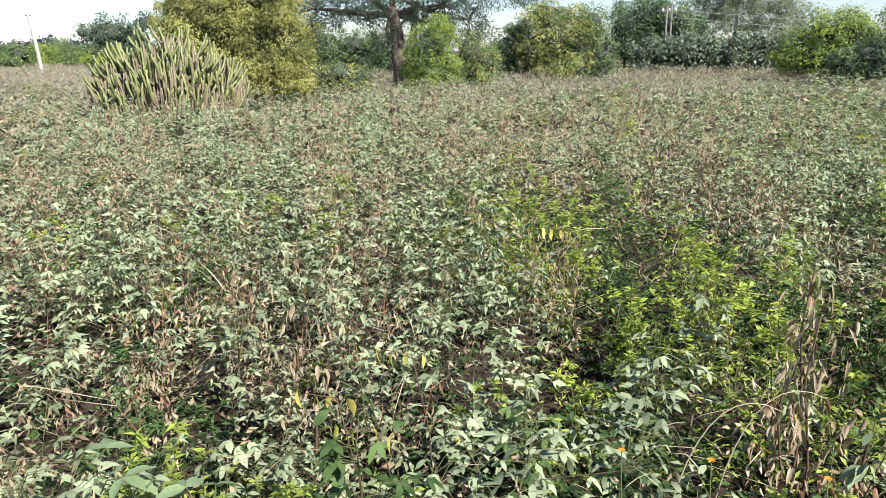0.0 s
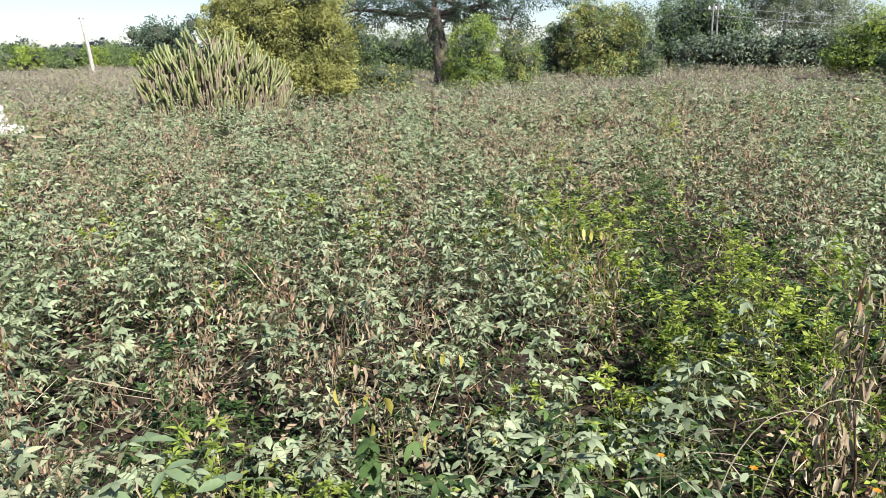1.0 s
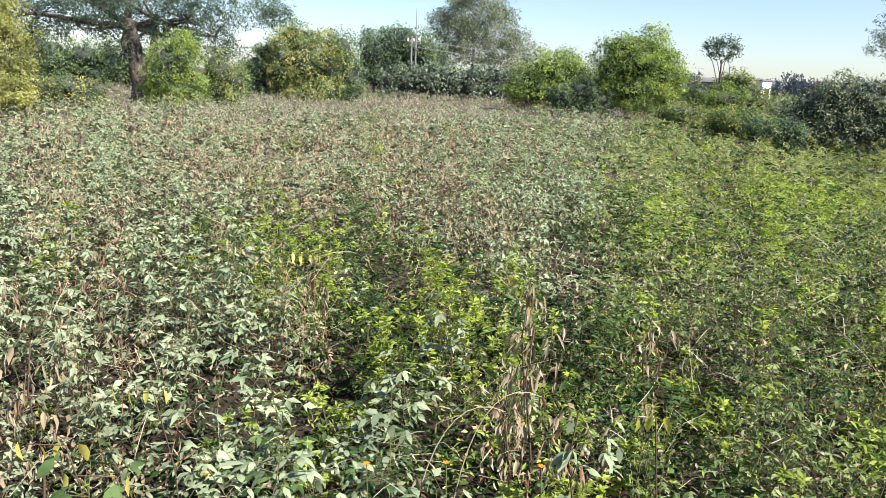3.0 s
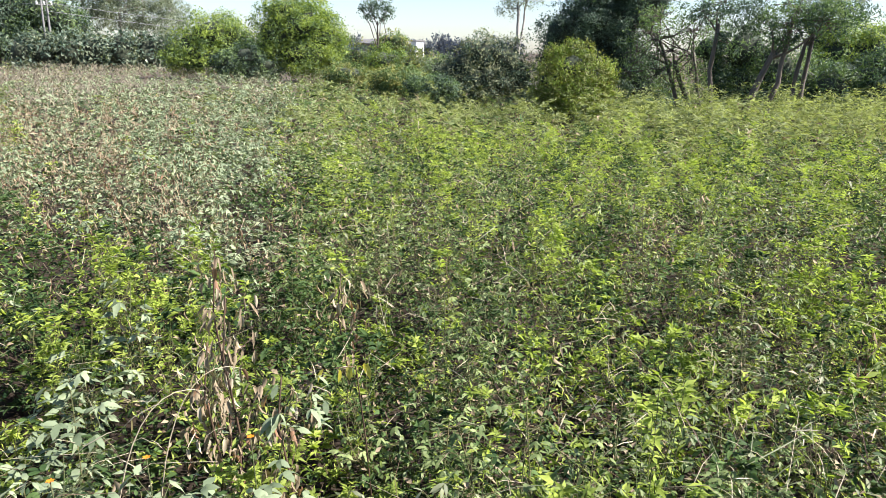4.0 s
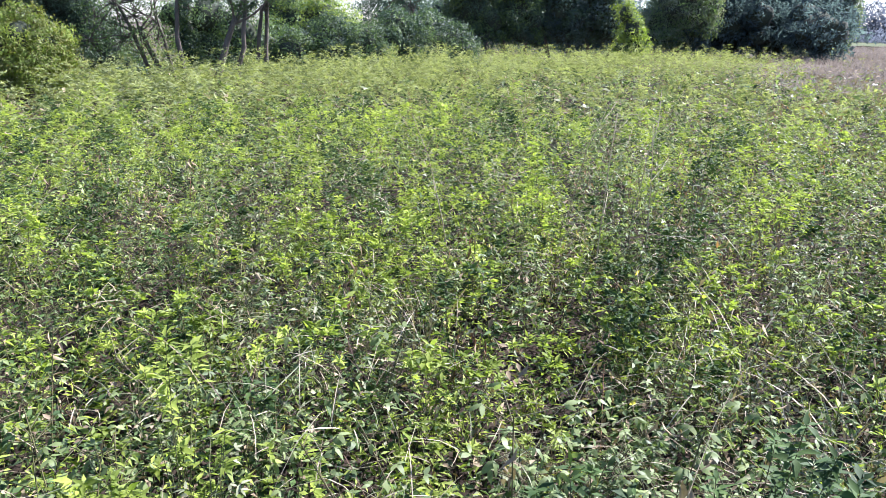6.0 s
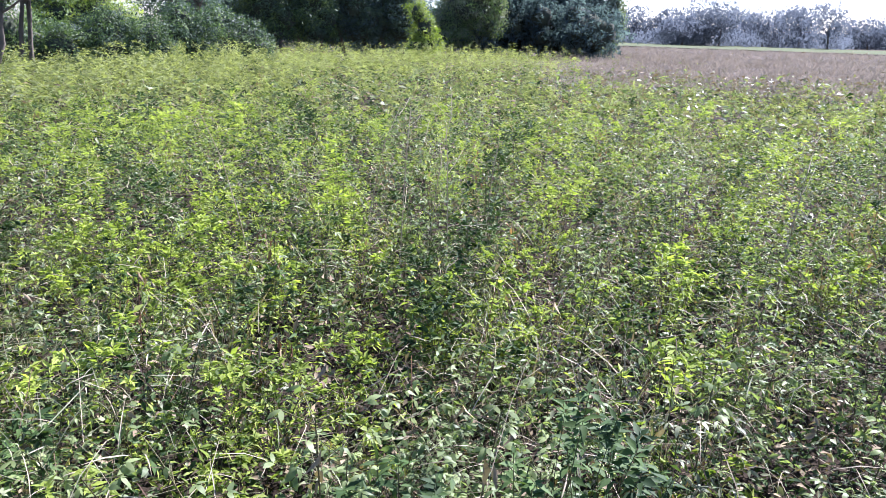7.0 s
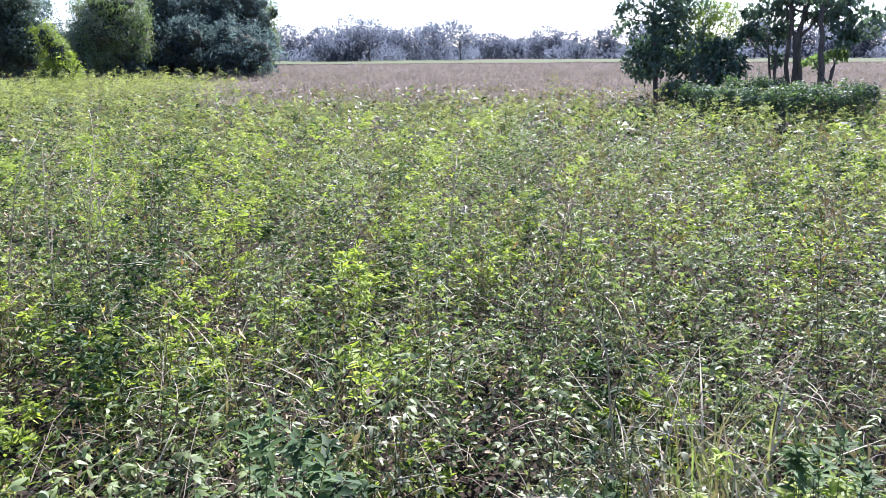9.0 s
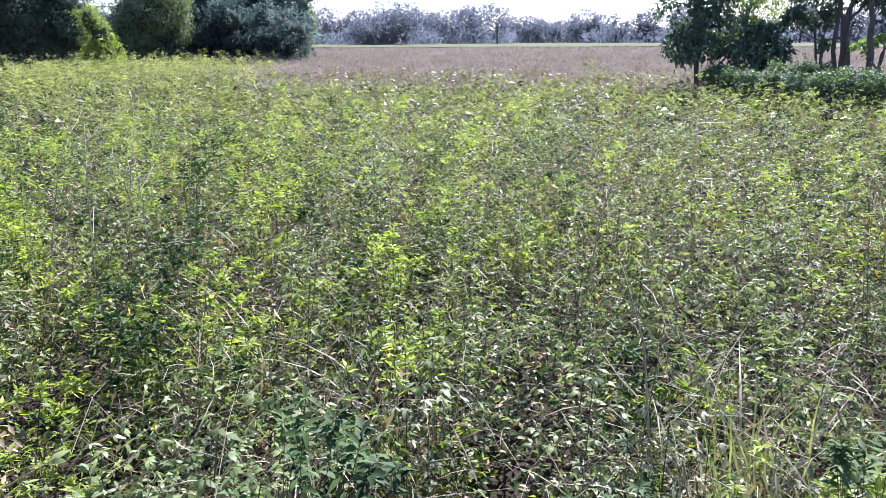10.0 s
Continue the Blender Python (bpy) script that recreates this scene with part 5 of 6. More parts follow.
    tree("scrub", "low dusky scrub at the feet of the young trees", "bush", -150.08, 16.5,
         [blob(-150.08, 0.59, 16.7, 0.34, 0.16), blob(-150.97, 0.59, 16.8, 0.21, 0.13), blob(-149.39, 0.70, 16.7, 0.15, 0.12)],
         BROADLEAF, 326, 0.06, 80, 0.17, sprays=6, second=MIDTREE, group="scrub along the field")
    tree("scrub", "low dusky scrub at the feet of the young trees", "bush", -151.58, 17.0,
         [blob(-151.58, 0.54, 17.3, 0.34, 0.14), blob(-152.43, 0.58, 17.3, 0.21, 0.12), blob(-150.87, 0.73, 17.3, 0.15, 0.11)],
         DARKTREE, 327, 0.06, 80, 0.17, sprays=6, second=MIDTREE, group="scrub along the field")
    tree("scrub", "low dusky scrub at the feet of the young trees", "bush", -152.81, 17.5,
         [blob(-152.81, 0.65, 17.8, 0.31, 0.14), blob(-153.57, 0.63, 17.8, 0.19, 0.12), blob(-152.25, 0.68, 17.8, 0.14, 0.11)],
         BROADLEAF, 328, 0.06, 80, 0.17, sprays=6, second=MIDTREE, group="scrub along the field")
    tree("scrub", "low dusky scrub at the feet of the young trees", "bush", -145.78, 19.5,
         [blob(-145.78, 0.61, 19.7, 0.37, 0.13), blob(-146.63, 0.64, 19.7, 0.23, 0.11), blob(-145.12, 0.74, 19.7, 0.17, 0.10)],
         DARKTREE, 329, 0.06, 80, 0.17, sprays=6, second=MIDTREE, group="scrub along the field")
    tree("scrub", "low dusky scrub at the feet of the young trees", "bush", -147.54, 19.5,
         [blob(-147.54, 0.67, 19.7, 0.34, 0.13), blob(-148.34, 0.62, 19.7, 0.21, 0.11), blob(-146.95, 0.76, 19.7, 0.15, 0.10)],
         BROADLEAF, 330, 0.06, 80, 0.17, sprays=6, second=MIDTREE, group="scrub along the field")


def build_far_trees():
    """Tree lines on the horizon, each tree on its own."""
    g = np.random.default_rng(77)
    spots = []
    for h in np.arange(44, 2, -1.5):
        spots.append((h, g.uniform(190, 240), g.uniform(3.6, 5.6), g.uniform(3, 5)))
    for h in np.arange(-36, -50, -1.3):
        spots.append((h, g.uniform(170, 210), g.uniform(3.6, 5.2), g.uniform(3, 4.5)))
    for h in np.arange(-108, -160, -1.3):
        spots.append((h + g.uniform(-0.5, 0.5), g.uniform(160, 200) - 20 * (h > -125), g.uniform(4.2, 8.0), g.uniform(3.2, 6.4)))
    for k, (h, f, tall, wide) in enumerate(spots):
        bl = [blob(h, tall * 0.66, f, wide * 0.6, tall * 0.36)]
        bl.append(blob(h + g.uniform(-0.8, 0.8), 1.0, f + 4, wide * 1.2, 1.5))
        for _ in range(4):
            bl.append(blob(h + g.uniform(-0.8, 0.8), tall * g.uniform(0.3, 0.8), f + g.uniform(-1, 1), wide * g.uniform(0.3, 0.5), tall * g.uniform(0.16, 0.28)))
        # haze over the tree line comes from this leaf colour
        tree("far_tree", "distant rounded tree beyond the fields, haze tinted into its leaves", "tree", h, f, bl, HAZETREE, 400 + k, 0.4, 66, 0.7, slim=0.6, inner=0.1, sprays=1, group="far tree line",
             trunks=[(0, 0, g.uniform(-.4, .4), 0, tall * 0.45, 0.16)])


build_left_group()
build_hedge()
build_grove()
build_right_group()
build_far_trees()


# ---------------------------------------------------------------- spurge clump
def build_spurge():
    """A clump of upright ribbed spurge columns fanning out from one foot."""
    g = np.random.default_rng(55)
    cx, cy = place(20.0, 19.6)
    root = new("spurge_clump")
    root.location = (cx, cy, 0)
    tagged(root, "dense clump of yellow-green candelabra spurge columns", "cactus")
    shapes = []
    for k in range(6):
        n = 9
        t = np.linspace(0, 1, n)
        p = np.stack([0.13 * np.sin(t * 1.6) * (1 + 0.4 * g.normal()), 0.05 * np.sin(t * 3 + k), t], -1)
        r = 0.027 * (0.85 + 0.28 * np.abs(np.sin(t * 9 + k))) * np.where(t > 0.95, 0.55, 1)
        v, f = tube(p, r, 10)
        ribs = np.tile(np.where(np.arange(10) % 2 == 0, 1.22, 0.72), n)[:, None]
        axis = np.repeat(p, 10, 0)
        v[:-1] = axis + (v[:-1] - axis) * ribs
        mi = (v[f].mean(1)[:, 2] < g.uniform(0.05, 0.3)).astype(int)
        shapes.append(mesh_of("stem", v, f, [CACTUS, CACTUSDRY], mi))
    for k in range(300):
        a, q = g.uniform(0, 2 * np.pi), math.sqrt(g.random())
        wide = np.array((1.75, 1.3))
        fx, fy = np.cos(a) * q * wide[0], np.sin(a) * q * wide[1]
        tall = (2.2 - 1.15 * q ** 2.2) * g.uniform(0.5, 1.02)
        low = max(0.0, tall - g.uniform(0.35, 0.7))
        ob = part("stem", shapes[k % 6], root)
        c, s = math.cos(radians(20.0)), math.sin(radians(20.0))
        ob.location = (fx * c - fy * s, fx * s + fy * c, low)
        turn = math.atan2(fy, fx) + radians(20.0)
        ob.rotation_euler = (g.normal(0, 0.12), q * g.uniform(-0.05, 0.4), turn)
        ob.scale = (1.0, 1.0, tall - low)
    # the crowded shorter columns between them, too close to tell apart
    inside = Heap([CACTUS, CACTUSDRY])
    for k in range(520):
        a, q = g.uniform(0, 2 * np.pi), math.sqrt(g.random())
        fx, fy = np.cos(a) * q * 1.78, np.sin(a) * q * 1.32
        tall = (1.95 - 1.0 * q ** 2.2) * g.uniform(0.45, 0.98)
        t = np.linspace(0, 1, 5)[:, None]
        b = np.array((fx * c - fy * s, fx * s + fy * c, 0.0))
        e = np.array((b[0] * 0.08 + g.normal(0, 0.05), b[1] * 0.08 + g.normal(0, 0.05), tall))
        inside.add(tube(b + e * t + np.sin(t * 3.1) * g.normal(0, 0.03, 3), (0.03, 0.034, 0.034, 0.03, 0.018), 5), CACTUSDRY if g.random() < 0.7 else CACTUS)
    tagged(part("inner_growth", inside.mesh("inner_growth"), root), kind="stuff")
    # woody skirt
    foot = Heap([CACTUSDRY, TAN])
    n = 240
    a = g.uniform(0, 2 * np.pi, n)
    p = np.stack([np.cos(a) * 1.75 * g.uniform(0.5, 1.05, n), np.sin(a) * 1.35 * g.uniform(0.5, 1.05, n), np.zeros(n)], -1)
    e = p + np.stack([np.cos(a) * 0.2, np.sin(a) * 0.2, g.uniform(0.5, 1.0, n)], -1) + g.normal(0, 0.08, (n, 3))
    foot.add(twigs(p, e, 0.02, 0.008), CACTUSDRY)
    tagged(part("woody_skirt", foot.mesh("woody_skirt"), root, "dead grey-brown stems round the foot"), kind="stuff")


build_spurge()


# ---------------------------------------------------------------- poles, wires, house
def build_poles():
    g = np.random.default_rng(5)
    x, y = place(28.05, 70.0)
    root = tagged(new("utility_pole"), "leaning weathered concrete utility pole standing in the field", "pole")
    root.location = (x, y, 0)
    part("post", mesh_of("post", *tube([(0, 0, -0.3), (-0.2, 0, 2.2), (-0.5, 0, 4.65)], [0.17, 0.15, 0.12], 8), [PALEBARK]), root)
    part("cap", mesh_of("cap", *tube([(-0.75, 0, 4.5), (-0.5, 0, 4.55), (-0.28, 0, 4.5)], [0.05, 0.06, 0.05], 6), [CONCRETE]), root)
    d = 54.0
    x, y = place(-16.57, d)
    root = tagged(new("power_pole"), "grey concrete double power pole with crossarm in the hedge", "pole")
    root.location = (x, y, 0)
    for ox in (-0.16, 0.16):
        part("post", mesh_of("post", *tube([(ox, 0, -0.3), (ox, 0, 2.2), (ox, 0, 4.3)], [0.075, 0.07, 0.06], 6), [CONCRETE]), root)
    part("crossarm", mesh_of("crossarm", *tube([(-0.5, 0, 3.95), (0, 0, 3.95), (0.5, 0, 3.95)], [0.05, 0.05, 0.05], 4), [CONCRETE]), root)
    part("mast", mesh_of("mast", *tube([(0.16, 0, 4.2), (0.16, 0, 5.2), (0.16, 0, 6.2)], [0.03, 0.025, 0.02], 5), [WIRE]), root)
    for ox in (-0.42, 0.0, 0.42):
        part("insulator", mesh_of("insulator", *tube([(ox, 0, 3.98), (ox, 0, 4.08), (ox, 0, 4.16)], [0.05, 0.06, 0.03], 8), [WALLWHITE]), root)
    for k, (h2, d2, z2) in enumerate(((-38.0, 70.0, 3.3), (-38.2, 70.5, 2.7), (3.0, 70.0, 3.4))):
        ex, ey = place(h2, d2)
        a, b = np.array((x, y, 4.1 - 0.5 * (k == 1))), np.array((ex, ey, z2))
        t = np.linspace(0, 1, 16)[:, None]
        p = a + (b - a) * t - np.array((0, 0, 0.5)) * np.sin(t * np.pi)
        tagged(new("power_line", mesh_of("power_line", *tube(p, np.full(16, 0.016), 4), [WIRE])), "thin sagging power line from the double pole", "wire", "power lines")


def box_mesh(name, size, mat, bevel=0.03):
    bm = bmesh.new()
    bmesh.ops.create_cube(bm, size=1)
    bmesh.ops.scale(bm, vec=size, verts=bm.verts)
    bmesh.ops.bevel(bm, geom=bm.edges[:], offset=bevel, segments=2, affect="EDGES")
    me = bpy.data.meshes.new(name)
    bm.to_mesh(me)
    bm.free()
    me.materials.append(mat)
    return me


def build_houses():
    d = 120.0
    x, y = place(-42.1, d)
    root = tagged(new("pump_house"), "small white-washed flat-roofed hut beyond the field", "hut")
    root.location, root.rotation_euler = (x, y, 0), (0, 0, radians(-8))
    part("wall", box_mesh("wall", (1.5, 1.6, 3.4), WALLWHITE), root).location = (0, 0, 1.3)
    part("roof", box_mesh("roof", (1.8, 1.9, 0.16), WALLGREY), root).location = (0, 0, 3.08)
    part("door", box_mesh("door", (0.7, 0.08, 1.9), DARKGLASS), root).location = (0.2, -0.82, 0.95)
    d = 150.0
    x, y = place(-40.3, d)
    root = tagged(new("farmhouse"), "long low grey farmhouse with a shallow roof, far off", "house")
    root.location, root.rotation_euler = (x, y, 0), (0, 0, radians(-40))
    part("wall", box_mesh("wall", (12.0, 5, 2.9), WALLGREY), root).location = (0, 0, 1.4)
    bm = bmesh.new()
    vs = [bm.verts.new(c) for c in ((-6.4, -3, 0), (6.4, -3, 0), (6.4, 3, 0), (-6.4, 3, 0), (-6.1, 0, 0.8), (6.1, 0, 0.8))]
    for f in ((0, 1, 5, 4), (2, 3, 4, 5), (0, 4, 3), (1, 2, 5), (3, 2, 1, 0)):
        bm.faces.new([vs[i] for i in f])
    me = bpy.data.meshes.new("roof")
    bm.to_mesh(me)
    bm.free()
    me.materials.append(ROOF)
    part("roof", me, root).location = (0, 0, 2.853)
    for wx in (-4, -1.4, 1.4, 4):
        part("window", box_mesh("window", (1.0, 0.1, 1.1), DARKGLASS), root).location = (wx, -2.53, 1.6)


build_poles()
build_houses()


# ---------------------------------------------------------------- straw, twigs and tall grass over the field
def build_straw():
    """Dead grass stalks and bare twigs that lie over and stand up from the crop."""
    g = np.random.default_rng(91)
    heap = Heap([STRAW, BROWNSTEM, GREY])
    for r0, r1, n, thick in ((1.1, 3.0, 300, 0.0008), (3.0, 6.5, 500, 0.0012), (6.5, 13.0, 600, 0.0022)):
        h = np.where(g.random(n) < 0.76, g.uniform(-160, -35, n), g.uniform(-35, 38, n))
        r = np.sqrt(g.uniform(r0 ** 2, r1 ** 2, n))
        x, y = -np.sin(np.radians(h)) * r, np.cos(np.radians(h)) * r
        z = canopy(x, y) * g.uniform(0.55, 1.0, n)
        a = np.stack([x, y, z], -1)
        d = ring3(g, n)
        d[:, 2] = np.abs(g.normal(0.25, 0.5, n))
        ln = (0.05 + 0.2 * g.random(n) ** 2)[:, None]
        b = a + unit(d) * ln
        c = b + unit(d + g.normal(0, 0.35, (n, 3)) - (0, 0, 0.25)) * ln * g.uniform(0.4, 0.9, (n, 1))
        pale = g.random(n) < 0.7
        for sel, mat in ((pale, STRAW), (~pale, BROWNSTEM)):
            heap.add(twigs(a[sel], b[sel], thick * 1.3, thick), mat)
            heap.add(twigs(b[sel], c[sel], thick, thick * 0.6), mat)
    # long narrow curled blades lying over the leaves
    for r0, r1, n, k in ((1.1, 3.0, 2600, 0.9), (3.0, 6.0, 4400, 1.1), (6.0, 11.0, 3600, 1.7)):
        h = np.where(g.random(n) < 0.8, g.uniform(-162, -38, n), g.uniform(-38, 40, n))
        r = np.sqrt(g.uniform(r0 ** 2, r1 ** 2, n))
        x, y = -np.sin(np.radians(h)) * r, np.cos(np.radians(h)) * r
        close = g.random(n) < 0.35 + 0.65 * (tuft(x, y, 0.5, 61) < 0.45)
        x, y = x[close], y[close]
        n = len(x)
        a = np.stack([x, y, canopy(x, y) * g.uniform(0.7, 1.05, n)], -1)
        d = ring3(g, n)
        d[:, 2] = g.normal(0.5, 0.5, n)
        ln = 0.05 + 0.17 * g.random(n) ** 2
        pick = g.random(n)
        for lo, hi, mat in ((0, 0.45, STRAW), (0.45, 0.85, GREY), (0.85, 1.0, BROWNSTEM)):
            q = (pick >= lo) & (pick < hi)
            heap.add(leaves(a[q], d[q], unit(g.normal(0, 0.4, (q.sum(), 3)) + (0, 0, 1)), ln[q], k * g.uniform(0.0015, 0.0045, q.sum()), 0.5, g.uniform(0.1, 1.0, q.sum()), 8 if r1 < 7 else 4), mat)
    tagged(new("straw_stalks", heap.mesh("straw_stalks")), "pale dead grass stalks tangled over the green weeds", "straw", kind="stuff")


def build_tall_grass():
    """Upright seeding weeds along the grove's edge."""
    g = np.random.default_rng(92)
    heap = Heap(CROP_MATS)
    n = 2000
    h = -56 - 50 * g.beta(1.4, 1.1, n) + g.normal(0, 2.5, n)
    edge = np.interp(h, (-118, -100, -88, -74, -62, -50), (32, 28, 23, 17.5, 14.5, 15))
    r = edge + g.normal(0, 2.2, n) - 0.5
    x, y = -np.sin(np.radians(h)) * r, np.cos(np.radians(h)) * r
    tall = g.uniform(0.5, 0.82, n) + 0.28 * (g.random(n) < 0.16)
    weed_leaves(x, y, tall, g, 38, 0.080, 1, heap, FIELD_GREEN, False, forks=7, wide=0.09)
    tagged(new("tall_weeds", heap.mesh("tall_weeds")), "tall pale-green seeding weeds along the grove edge", "weeds", kind="stuff")


build_straw()
build_tall_grass()


# ---------------------------------------------------------------- single plants close to the camera
def blade_mesh(name, length, width, mat, fold=0.3, droop=0.2):
    v, f = leaves(np.zeros((1, 3)), np.array([(1.0, 0, 0)]), np.array([(0, 0, 1.0)]), length, width, fold, droop, 8)
    return mesh_of(name, v, f, [mat], smooth=True)


def stem_part(parent, pts, r0, r1, mat, name="stem"):
    return part(name, mesh_of(name, *tube(pts, np.linspace(r0, r1, len(pts)), 6), [mat], smooth=True), parent)


def hang_leaf(parent, me, at, heading, dip, roll=0.0, scale=1.0, name="leaf"):
    ob = part(name, me, parent)
    ob.location = at
    ob.rotation_euler = (radians(roll), radians(dip), radians(heading))
    ob.scale = (scale, scale, scale)
    return ob


def spot(heading, down, z):
    """The place at height z seen at that heading and that many degrees below the horizon."""
    far = (EYE - z) / math.tan(radians(down))
    x, y = place(heading, far)
    return x, y


def bean_plant(heading, down, tall, leaf_len, mat, count, seed, label):
    """One bean plant with three-part leaves."""
    g = np.random.default_rng(seed)
    x, y = spot(heading, down, tall)
    root = tagged(new("bean_plant"), label, "plant", "single bean plants")
    root.location = (x, y, 0)
    stem_part(root, [(0, 0, -0.03), (0.01, 0.01, tall * 0.5), (0.0, 0.02, tall * 0.95)], 0.005, 0.003, BROWNSTEM)
    blades = [blade_mesh("leaflet", leaf_len * k, leaf_len * k * 0.5, mat) for k in (1.0, 0.86)]
    for _ in range(count):
        a = g.uniform(0, 360)
        z0 = tall * g.uniform(0.7, 0.95)
        reach = g.uniform(0.06, 0.13)
        end = (math.cos(radians(a)) * reach, math.sin(radians(a)) * reach, z0 + g.uniform(0.0, 0.09))
        stem_part(root, [(0, 0.01, z0 - 0.04), (end[0] * 0.5, end[1] * 0.5, (z0 + end[2]) / 2 + 0.01), end], 0.0018, 0.0014, STEM, "petiole")
        dip = g.uniform(0, 45)
        for turn, me in ((0, blades[0]), (68, blades[1]), (-68, blades[1])):
            hang_leaf(root, me, end, a + turn, dip + g.uniform(-10, 12), g.uniform(-20, 20), g.uniform(0.85, 1.1), "leaflet")


def grass_tuft(heading, far, count, tall, mat, seed, label):
    """A tuft of long narrow arching blades, each a part of its own."""
    g = np.random.default_rng(seed)
    x, y = place(heading, far)
    root = tagged(new("grass_tuft"), label, "grass tuft", "grass tufts")
    root.location = (x, y, 0)
    blades = []
    for k in range(5):
        t = np.linspace(0, 1, 7)
        bend, w = 0.25 + 0.12 * k, 0.0026 + 0.0005 * k
        mid = np.stack([bend * t ** 2, 0.02 * np.sin(3 * t + k), t - 0.35 * bend * t ** 3], -1)
        half = w * np.sin(np.clip(0.12 + t, 0, 1) * np.pi * 0.94)[:, None] * np.array((0.0, 1.0, 0.0))
        v = np.stack([mid - half, mid + half * 0.9 + (0.002, 0, 0)], 1).reshape(-1, 3)
        f = np.array([tri for i in range(6) for tri in ((2 * i, 2 * i + 1, 2 * i + 3), (2 * i, 2 * i + 3, 2 * i + 2))])
        blades.append(mesh_of("blade", v, f, [mat if k < 3 else STRAW], smooth=True))
    for k in range(count):
        ob = part("blade", blades[k % 5], root)
        a, q = g.uniform(0, 6.283), 0.13 * math.sqrt(g.random())
        ob.location = (math.cos(a) * q, math.sin(a) * q, -0.02)
        ob.rotation_euler = (g.normal(0, 0.22), g.normal(0, 0.2), g.uniform(0, 6.283))
        z = tall * g.uniform(0.6, 1.1)
        ob.scale = (z * 0.9, 1.0, z)


def build_single_plants():
    for k, (h, far, tall, mat) in enumerate(((-147.5, 1.75, 0.60, GREY), (-150.5, 1.95, 0.66, GREY), (-153.5, 1.8, 0.62, GREEN), (-155.5, 2.1, 0.68, GREY), (-149.0, 2.4, 0.70, GREY), (-158.0, 1.85, 0.60, STRAW),
                                             (-145.0, 2.2, 0.62, GREEN), (-119.0, 2.6, 0.62, GREY), (-108.0, 2.9, 0.62, GREY), (-84.0, 2.9, 0.60, STRAW))):
        grass_tuft(h, far, 34, tall, mat, 560 + k, "tuft of long pale arching grass among the weeds")
    for k, (h, dn, ln) in enumerate(((25.5, 31.5, 0.085), (20.5, 33.0, 0.08), (29.0, 29.0, 0.08), (17.5, 34.5, 0.07), (31.5, 33.0, 0.08))):
        bean_plant(h, dn, 0.60, ln, BEAN_BIG, 5, 600 + k, "bean plant with large pale three-part leaves at the field's near edge")
    for k, (h, dn) in enumerate(((2.2, 23.9), (5.0, 29.8), (8.6, 27.0), (-10.0, 14.0), (-40.0, 24.5))):
        g = np.random.default_rng(620 + k)
        x, y = spot(h, dn, 0.6)
        root = tagged(new("yellowing_plant"), "thin bean stem with hanging yellowed leaves", "plant", "yellowing plants")
        root.location = (x, y, 0)
        stem_part(root, [(0.05, 0, -0.03), (0.03, 0.02, 0.35), (-0.02, 0, 0.62), (-0.10, -0.01, 0.64)], 0.003, 0.0015, BROWNSTEM)
        me = blade_mesh("leaf", 0.06, 0.024, YELLOW, 0.35, 0.25)
        for j in range(4):
            hang_leaf(root, me, (0.01 - 0.045 * j, 0.012 * (j % 2), 0.62 + 0.006 * j), g.uniform(0, 360), g.uniform(55, 88), g.uniform(-30, 30), g.uniform(0.75, 1.1))
    # tall withered plants with curled leaves
    for k, (h, dn, tall) in enumerate(((-28.2, 15.0, 0.86), (-29.0, 18.5, 0.78), (-27.4, 22.0, 0.66), (-33.5, 25.0, 0.60), (11.5, 19.0, 0.70), (-38.0, 17.0, 0.68))):
        g = np.random.default_rng(640 + k)
        x, y = spot(h, dn, tall)
        root = tagged(new("withered_plant"), "withered bean plant hung with curled tan leaves and pods", "plant", "withered plants")
        root.location = (x, y, 0)
        pts = [(0, 0, -0.03), (0.02, 0.01, tall * 0.4), (-0.01, 0.03, tall * 0.75), (0.01, 0.03, tall)]
        stem_part(root, pts, 0.005, 0.002, BROWNSTEM)
        leafs = [blade_mesh("dry_leaf", ln, wd, m, 0.9, dr) for ln, wd, m, dr in ((0.045, 0.016, TAN, 0.6), (0.052, 0.008, TAN, 0.15), (0.04, 0.015, RUST, 0.7), (0.042, 0.013, STRAW, 0.5))]
        for j in range(72):
            z = tall * g.uniform(0.3, 1.0)
            a = g.uniform(0, 360)
            q = g.uniform(0.01, 0.11)
            hang_leaf(root, leafs[int(g.choice(4, p=(0.4, 0.3, 0.1, 0.2)))], (math.cos(radians(a)) * q, math.sin(radians(a)) * q + 0.02, z), a + g.normal(0, 40), g.uniform(45, 95), g.uniform(-60, 60),
                      g.uniform(0.7, 1.25), "dry_leaf")
        for j in range(5):
            z = tall * g.uniform(0.45, 0.9)
            a = g.uniform(0, 6.28)
            stem_part(root, [(0, 0.02, z - 0.05), (math.cos(a) * 0.05, math.sin(a) * 0.05, z), (math.cos(a) * 0.09, math.sin(a) * 0.09, z + 0.02)], 0.0018, 0.001, BROWNSTEM, "twig")
    # orange flower heads
    for k, (h, dn) in enumerate(((-15.3, 30.3), (-22.5, 30.0), (-31.0, 29.5))):
        x, y = spot(h, dn, 0.56)
        root = tagged(new("orange_flower"), "small orange flower on a thin stem among bean leaves", "flower", "orange flowers")
        root.location = (x, y, 0)
        stem_part(root, [(0, 0, -0.03), (0.01, 0, 0.3), (0, 0.01, 0.57)], 0.002, 0.0013, STEM)
        me = blade_mesh("petal", 0.011, 0.008, ORANGE, 0.2, 0.2)
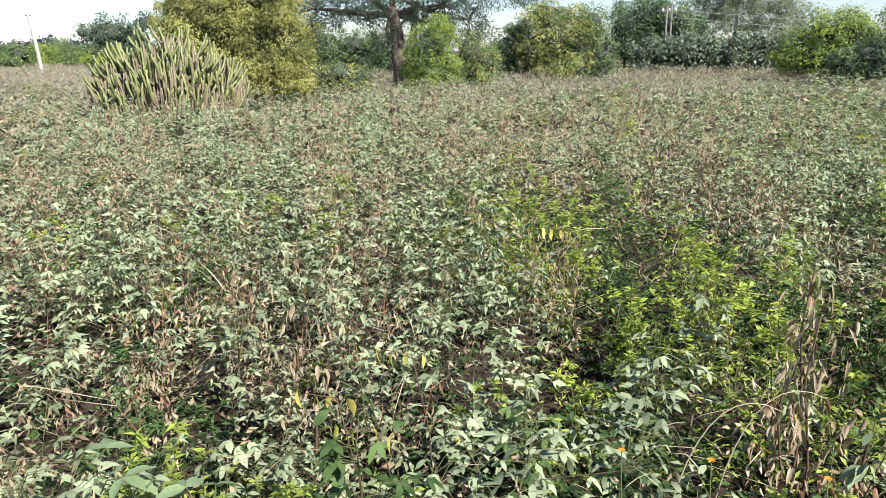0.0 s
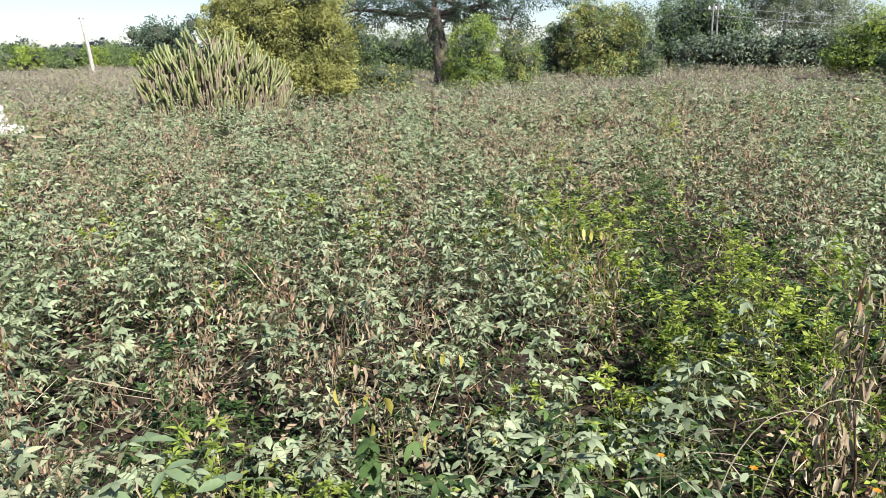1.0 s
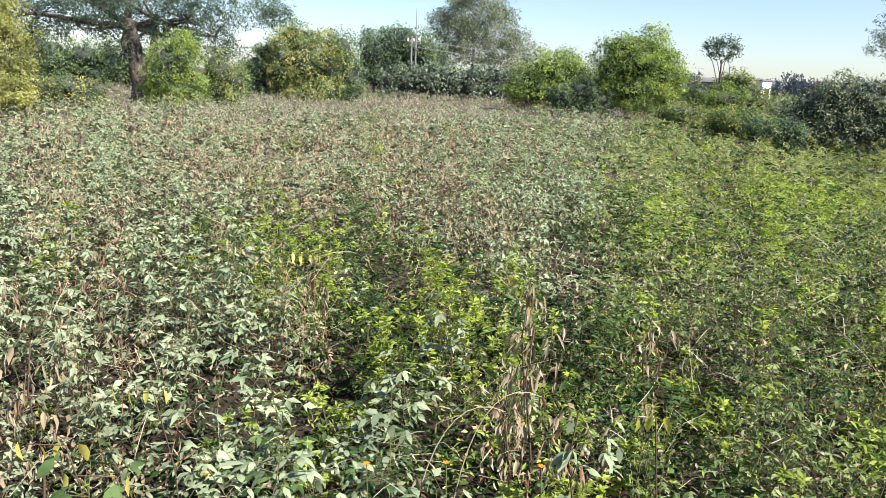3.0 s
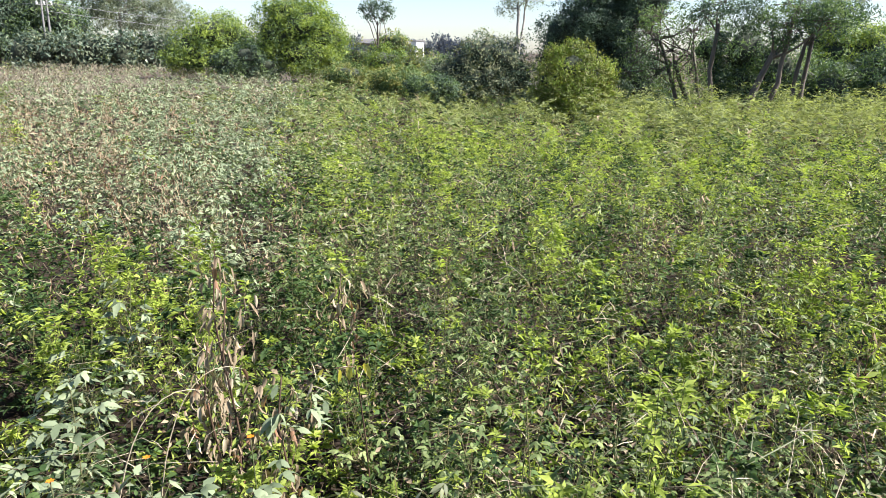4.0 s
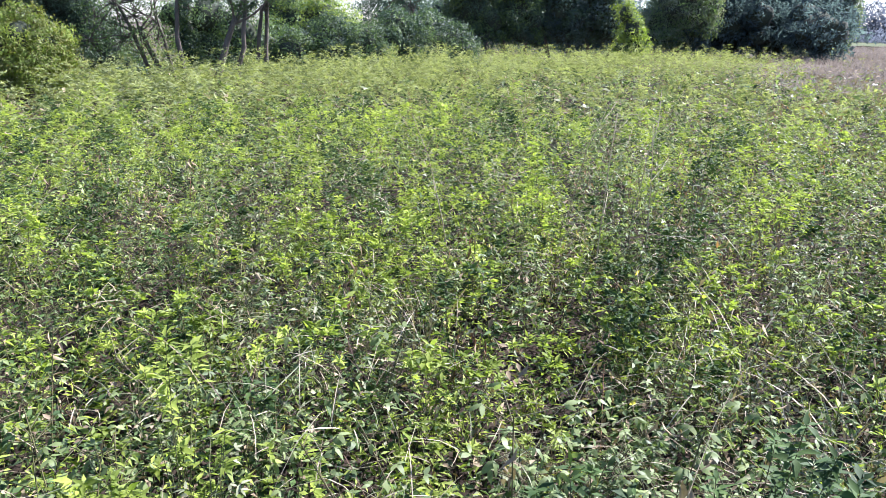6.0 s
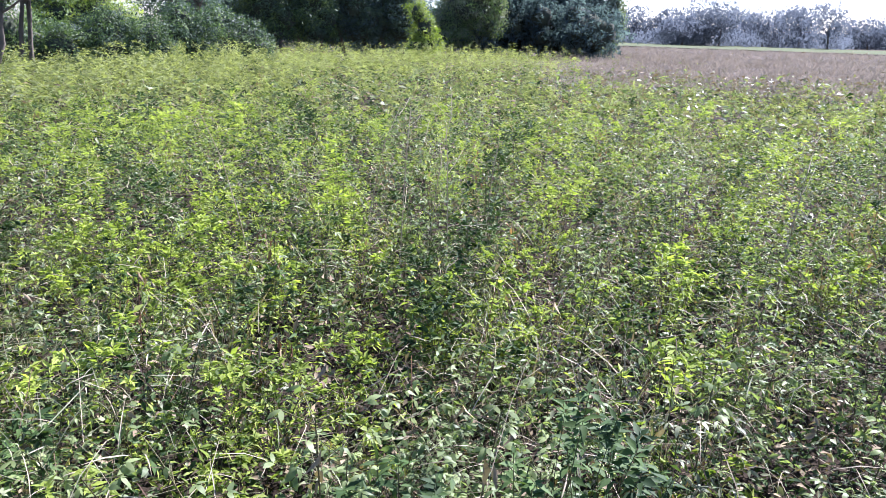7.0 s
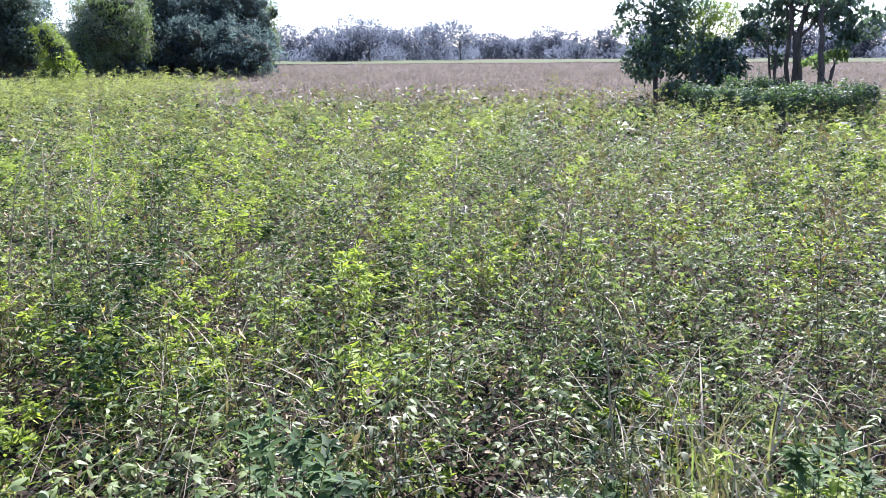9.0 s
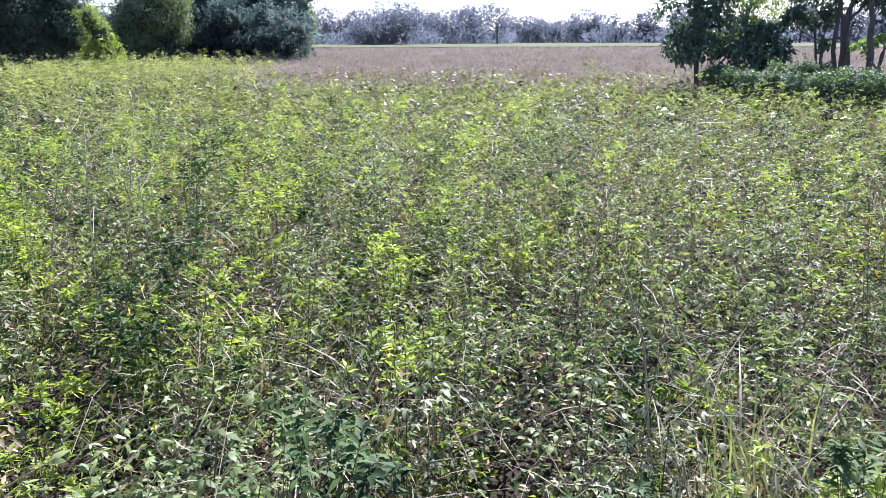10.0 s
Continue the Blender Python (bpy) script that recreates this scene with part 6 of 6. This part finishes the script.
        for j in range(6):
            hang_leaf(root, me, (0, 0.01, 0.57), j * 60, -25, 0, 1.0, "petal")
    # an arching grass stem
    for k, (h, dn, ln) in enumerate(((-20.5, 28.0, 0.36), (-24.0, 26.5, 0.30))):
        x, y = spot(h, dn, 0.55)
        root = tagged(new("arching_stem"), "pale dry grass stem arching over the leaves", "grass stem", "arching stems")
        root.location = (x, y, 0)
        arc = np.linspace(0, 1, 14)
        stem_part(root, np.stack([-0.06 + 0.3 * arc ** 2, 0.02 * arc, -0.03 + 1.25 * arc - 0.62 * arc ** 2.6], -1), 0.0026, 0.001, STRAW)
        me = blade_mesh("blade", 0.16, 0.008, STRAW, 0.5, 0.4)
        hang_leaf(root, me, (0.0, 0, 0.58), 150, 10, 0, 1.0, "blade")
        hang_leaf(root, me, (0.1, 0.01, 0.66), 20, 30, 0, 0.8, "blade")
    # tall bare stalks
    for k, (h, dn, tall) in enumerate(((-97.5, 6.0, 1.08), (-99.4, 5.7, 1.05), (-101.3, 6.8, 0.98), (-104.2, 7.2, 1.0), (-86.0, 6.6, 1.0), (-94.0, 5.0, 1.1), (-134.0, 9.0, 0.95), (-126.0, 7.5, 0.92), (-142.5, 16.5, 0.84))):
        g = np.random.default_rng(670 + k)
        x, y = spot(h, dn, tall)
        root = tagged(new("bare_stalk"), "tall bleached bare weed stalk with thin side twigs", "stalk", "bare stalks")
        root.location = (x, y, 0)
        lx, ly = g.normal(0, 0.2, 2)
        pts = np.array([(0, 0, -0.03), (lx * 0.3, ly * 0.3, tall * 0.4), (lx * 0.5, ly * 0.6, tall * 0.75), (lx, ly, tall)])
        stem_part(root, pts, 0.0042, 0.0018, STRAW)
        for j in range(5):
            t = g.uniform(0.35, 0.95)
            b = np.array((lx * t, ly * t, tall * t))
            d = unit(np.array((g.normal(), g.normal(), 0.9))) * g.uniform(0.1, 0.26)
            stem_part(root, [b, b + d * 0.5 + (0, 0, -0.01), b + d], 0.0025, 0.0012, STRAW, "twig")


build_single_plants()


def build_sacks():
    """A few full white sacks heaped at the edge of the crop."""
    g = np.random.default_rng(12)
    x, y = place(34.6, 17.0)
    bm = bmesh.new()
    bmesh.ops.create_cube(bm, size=1)
    bmesh.ops.subdivide_edges(bm, edges=bm.edges[:], cuts=5, use_grid_fill=True)
    base = np.array([v.co[:] for v in bm.verts])
    faces = np.array([[v.index for v in f.verts] for f in bm.faces])
    bm.free()
    tris = np.concatenate([faces[:, :3], faces[:, [0, 2, 3]]])
    for ox, oy, oz, turn in ((-0.28, 0, 0.1, 10), (0.3, 0.05, 0.1, -8), (0.02, 0.02, 0.31, 20), (-0.03, 0.0, 0.51, -6)):
        v = base * (0.52, 0.34, 0.24)
        e = np.abs(base) * 2
        v = v * (1 - 0.22 * e[:, [1, 2, 0]] ** 3) * (1 - 0.18 * e[:, [2, 0, 1]] ** 3)
        v = v + 0.012 * np.sin(v @ g.normal(0, 22, (3, 3)) + g.uniform(0, 6, 3))
        ob = tagged(new("sack", mesh_of("sack", v, tris, [SACK], smooth=True)), "full white woven sack heaped at the crop's edge", "sack", "heaped sacks")
        ob.location, ob.rotation_euler = (x + ox, y + oy, oz), (0, 0, radians(34 + turn))


build_sacks()
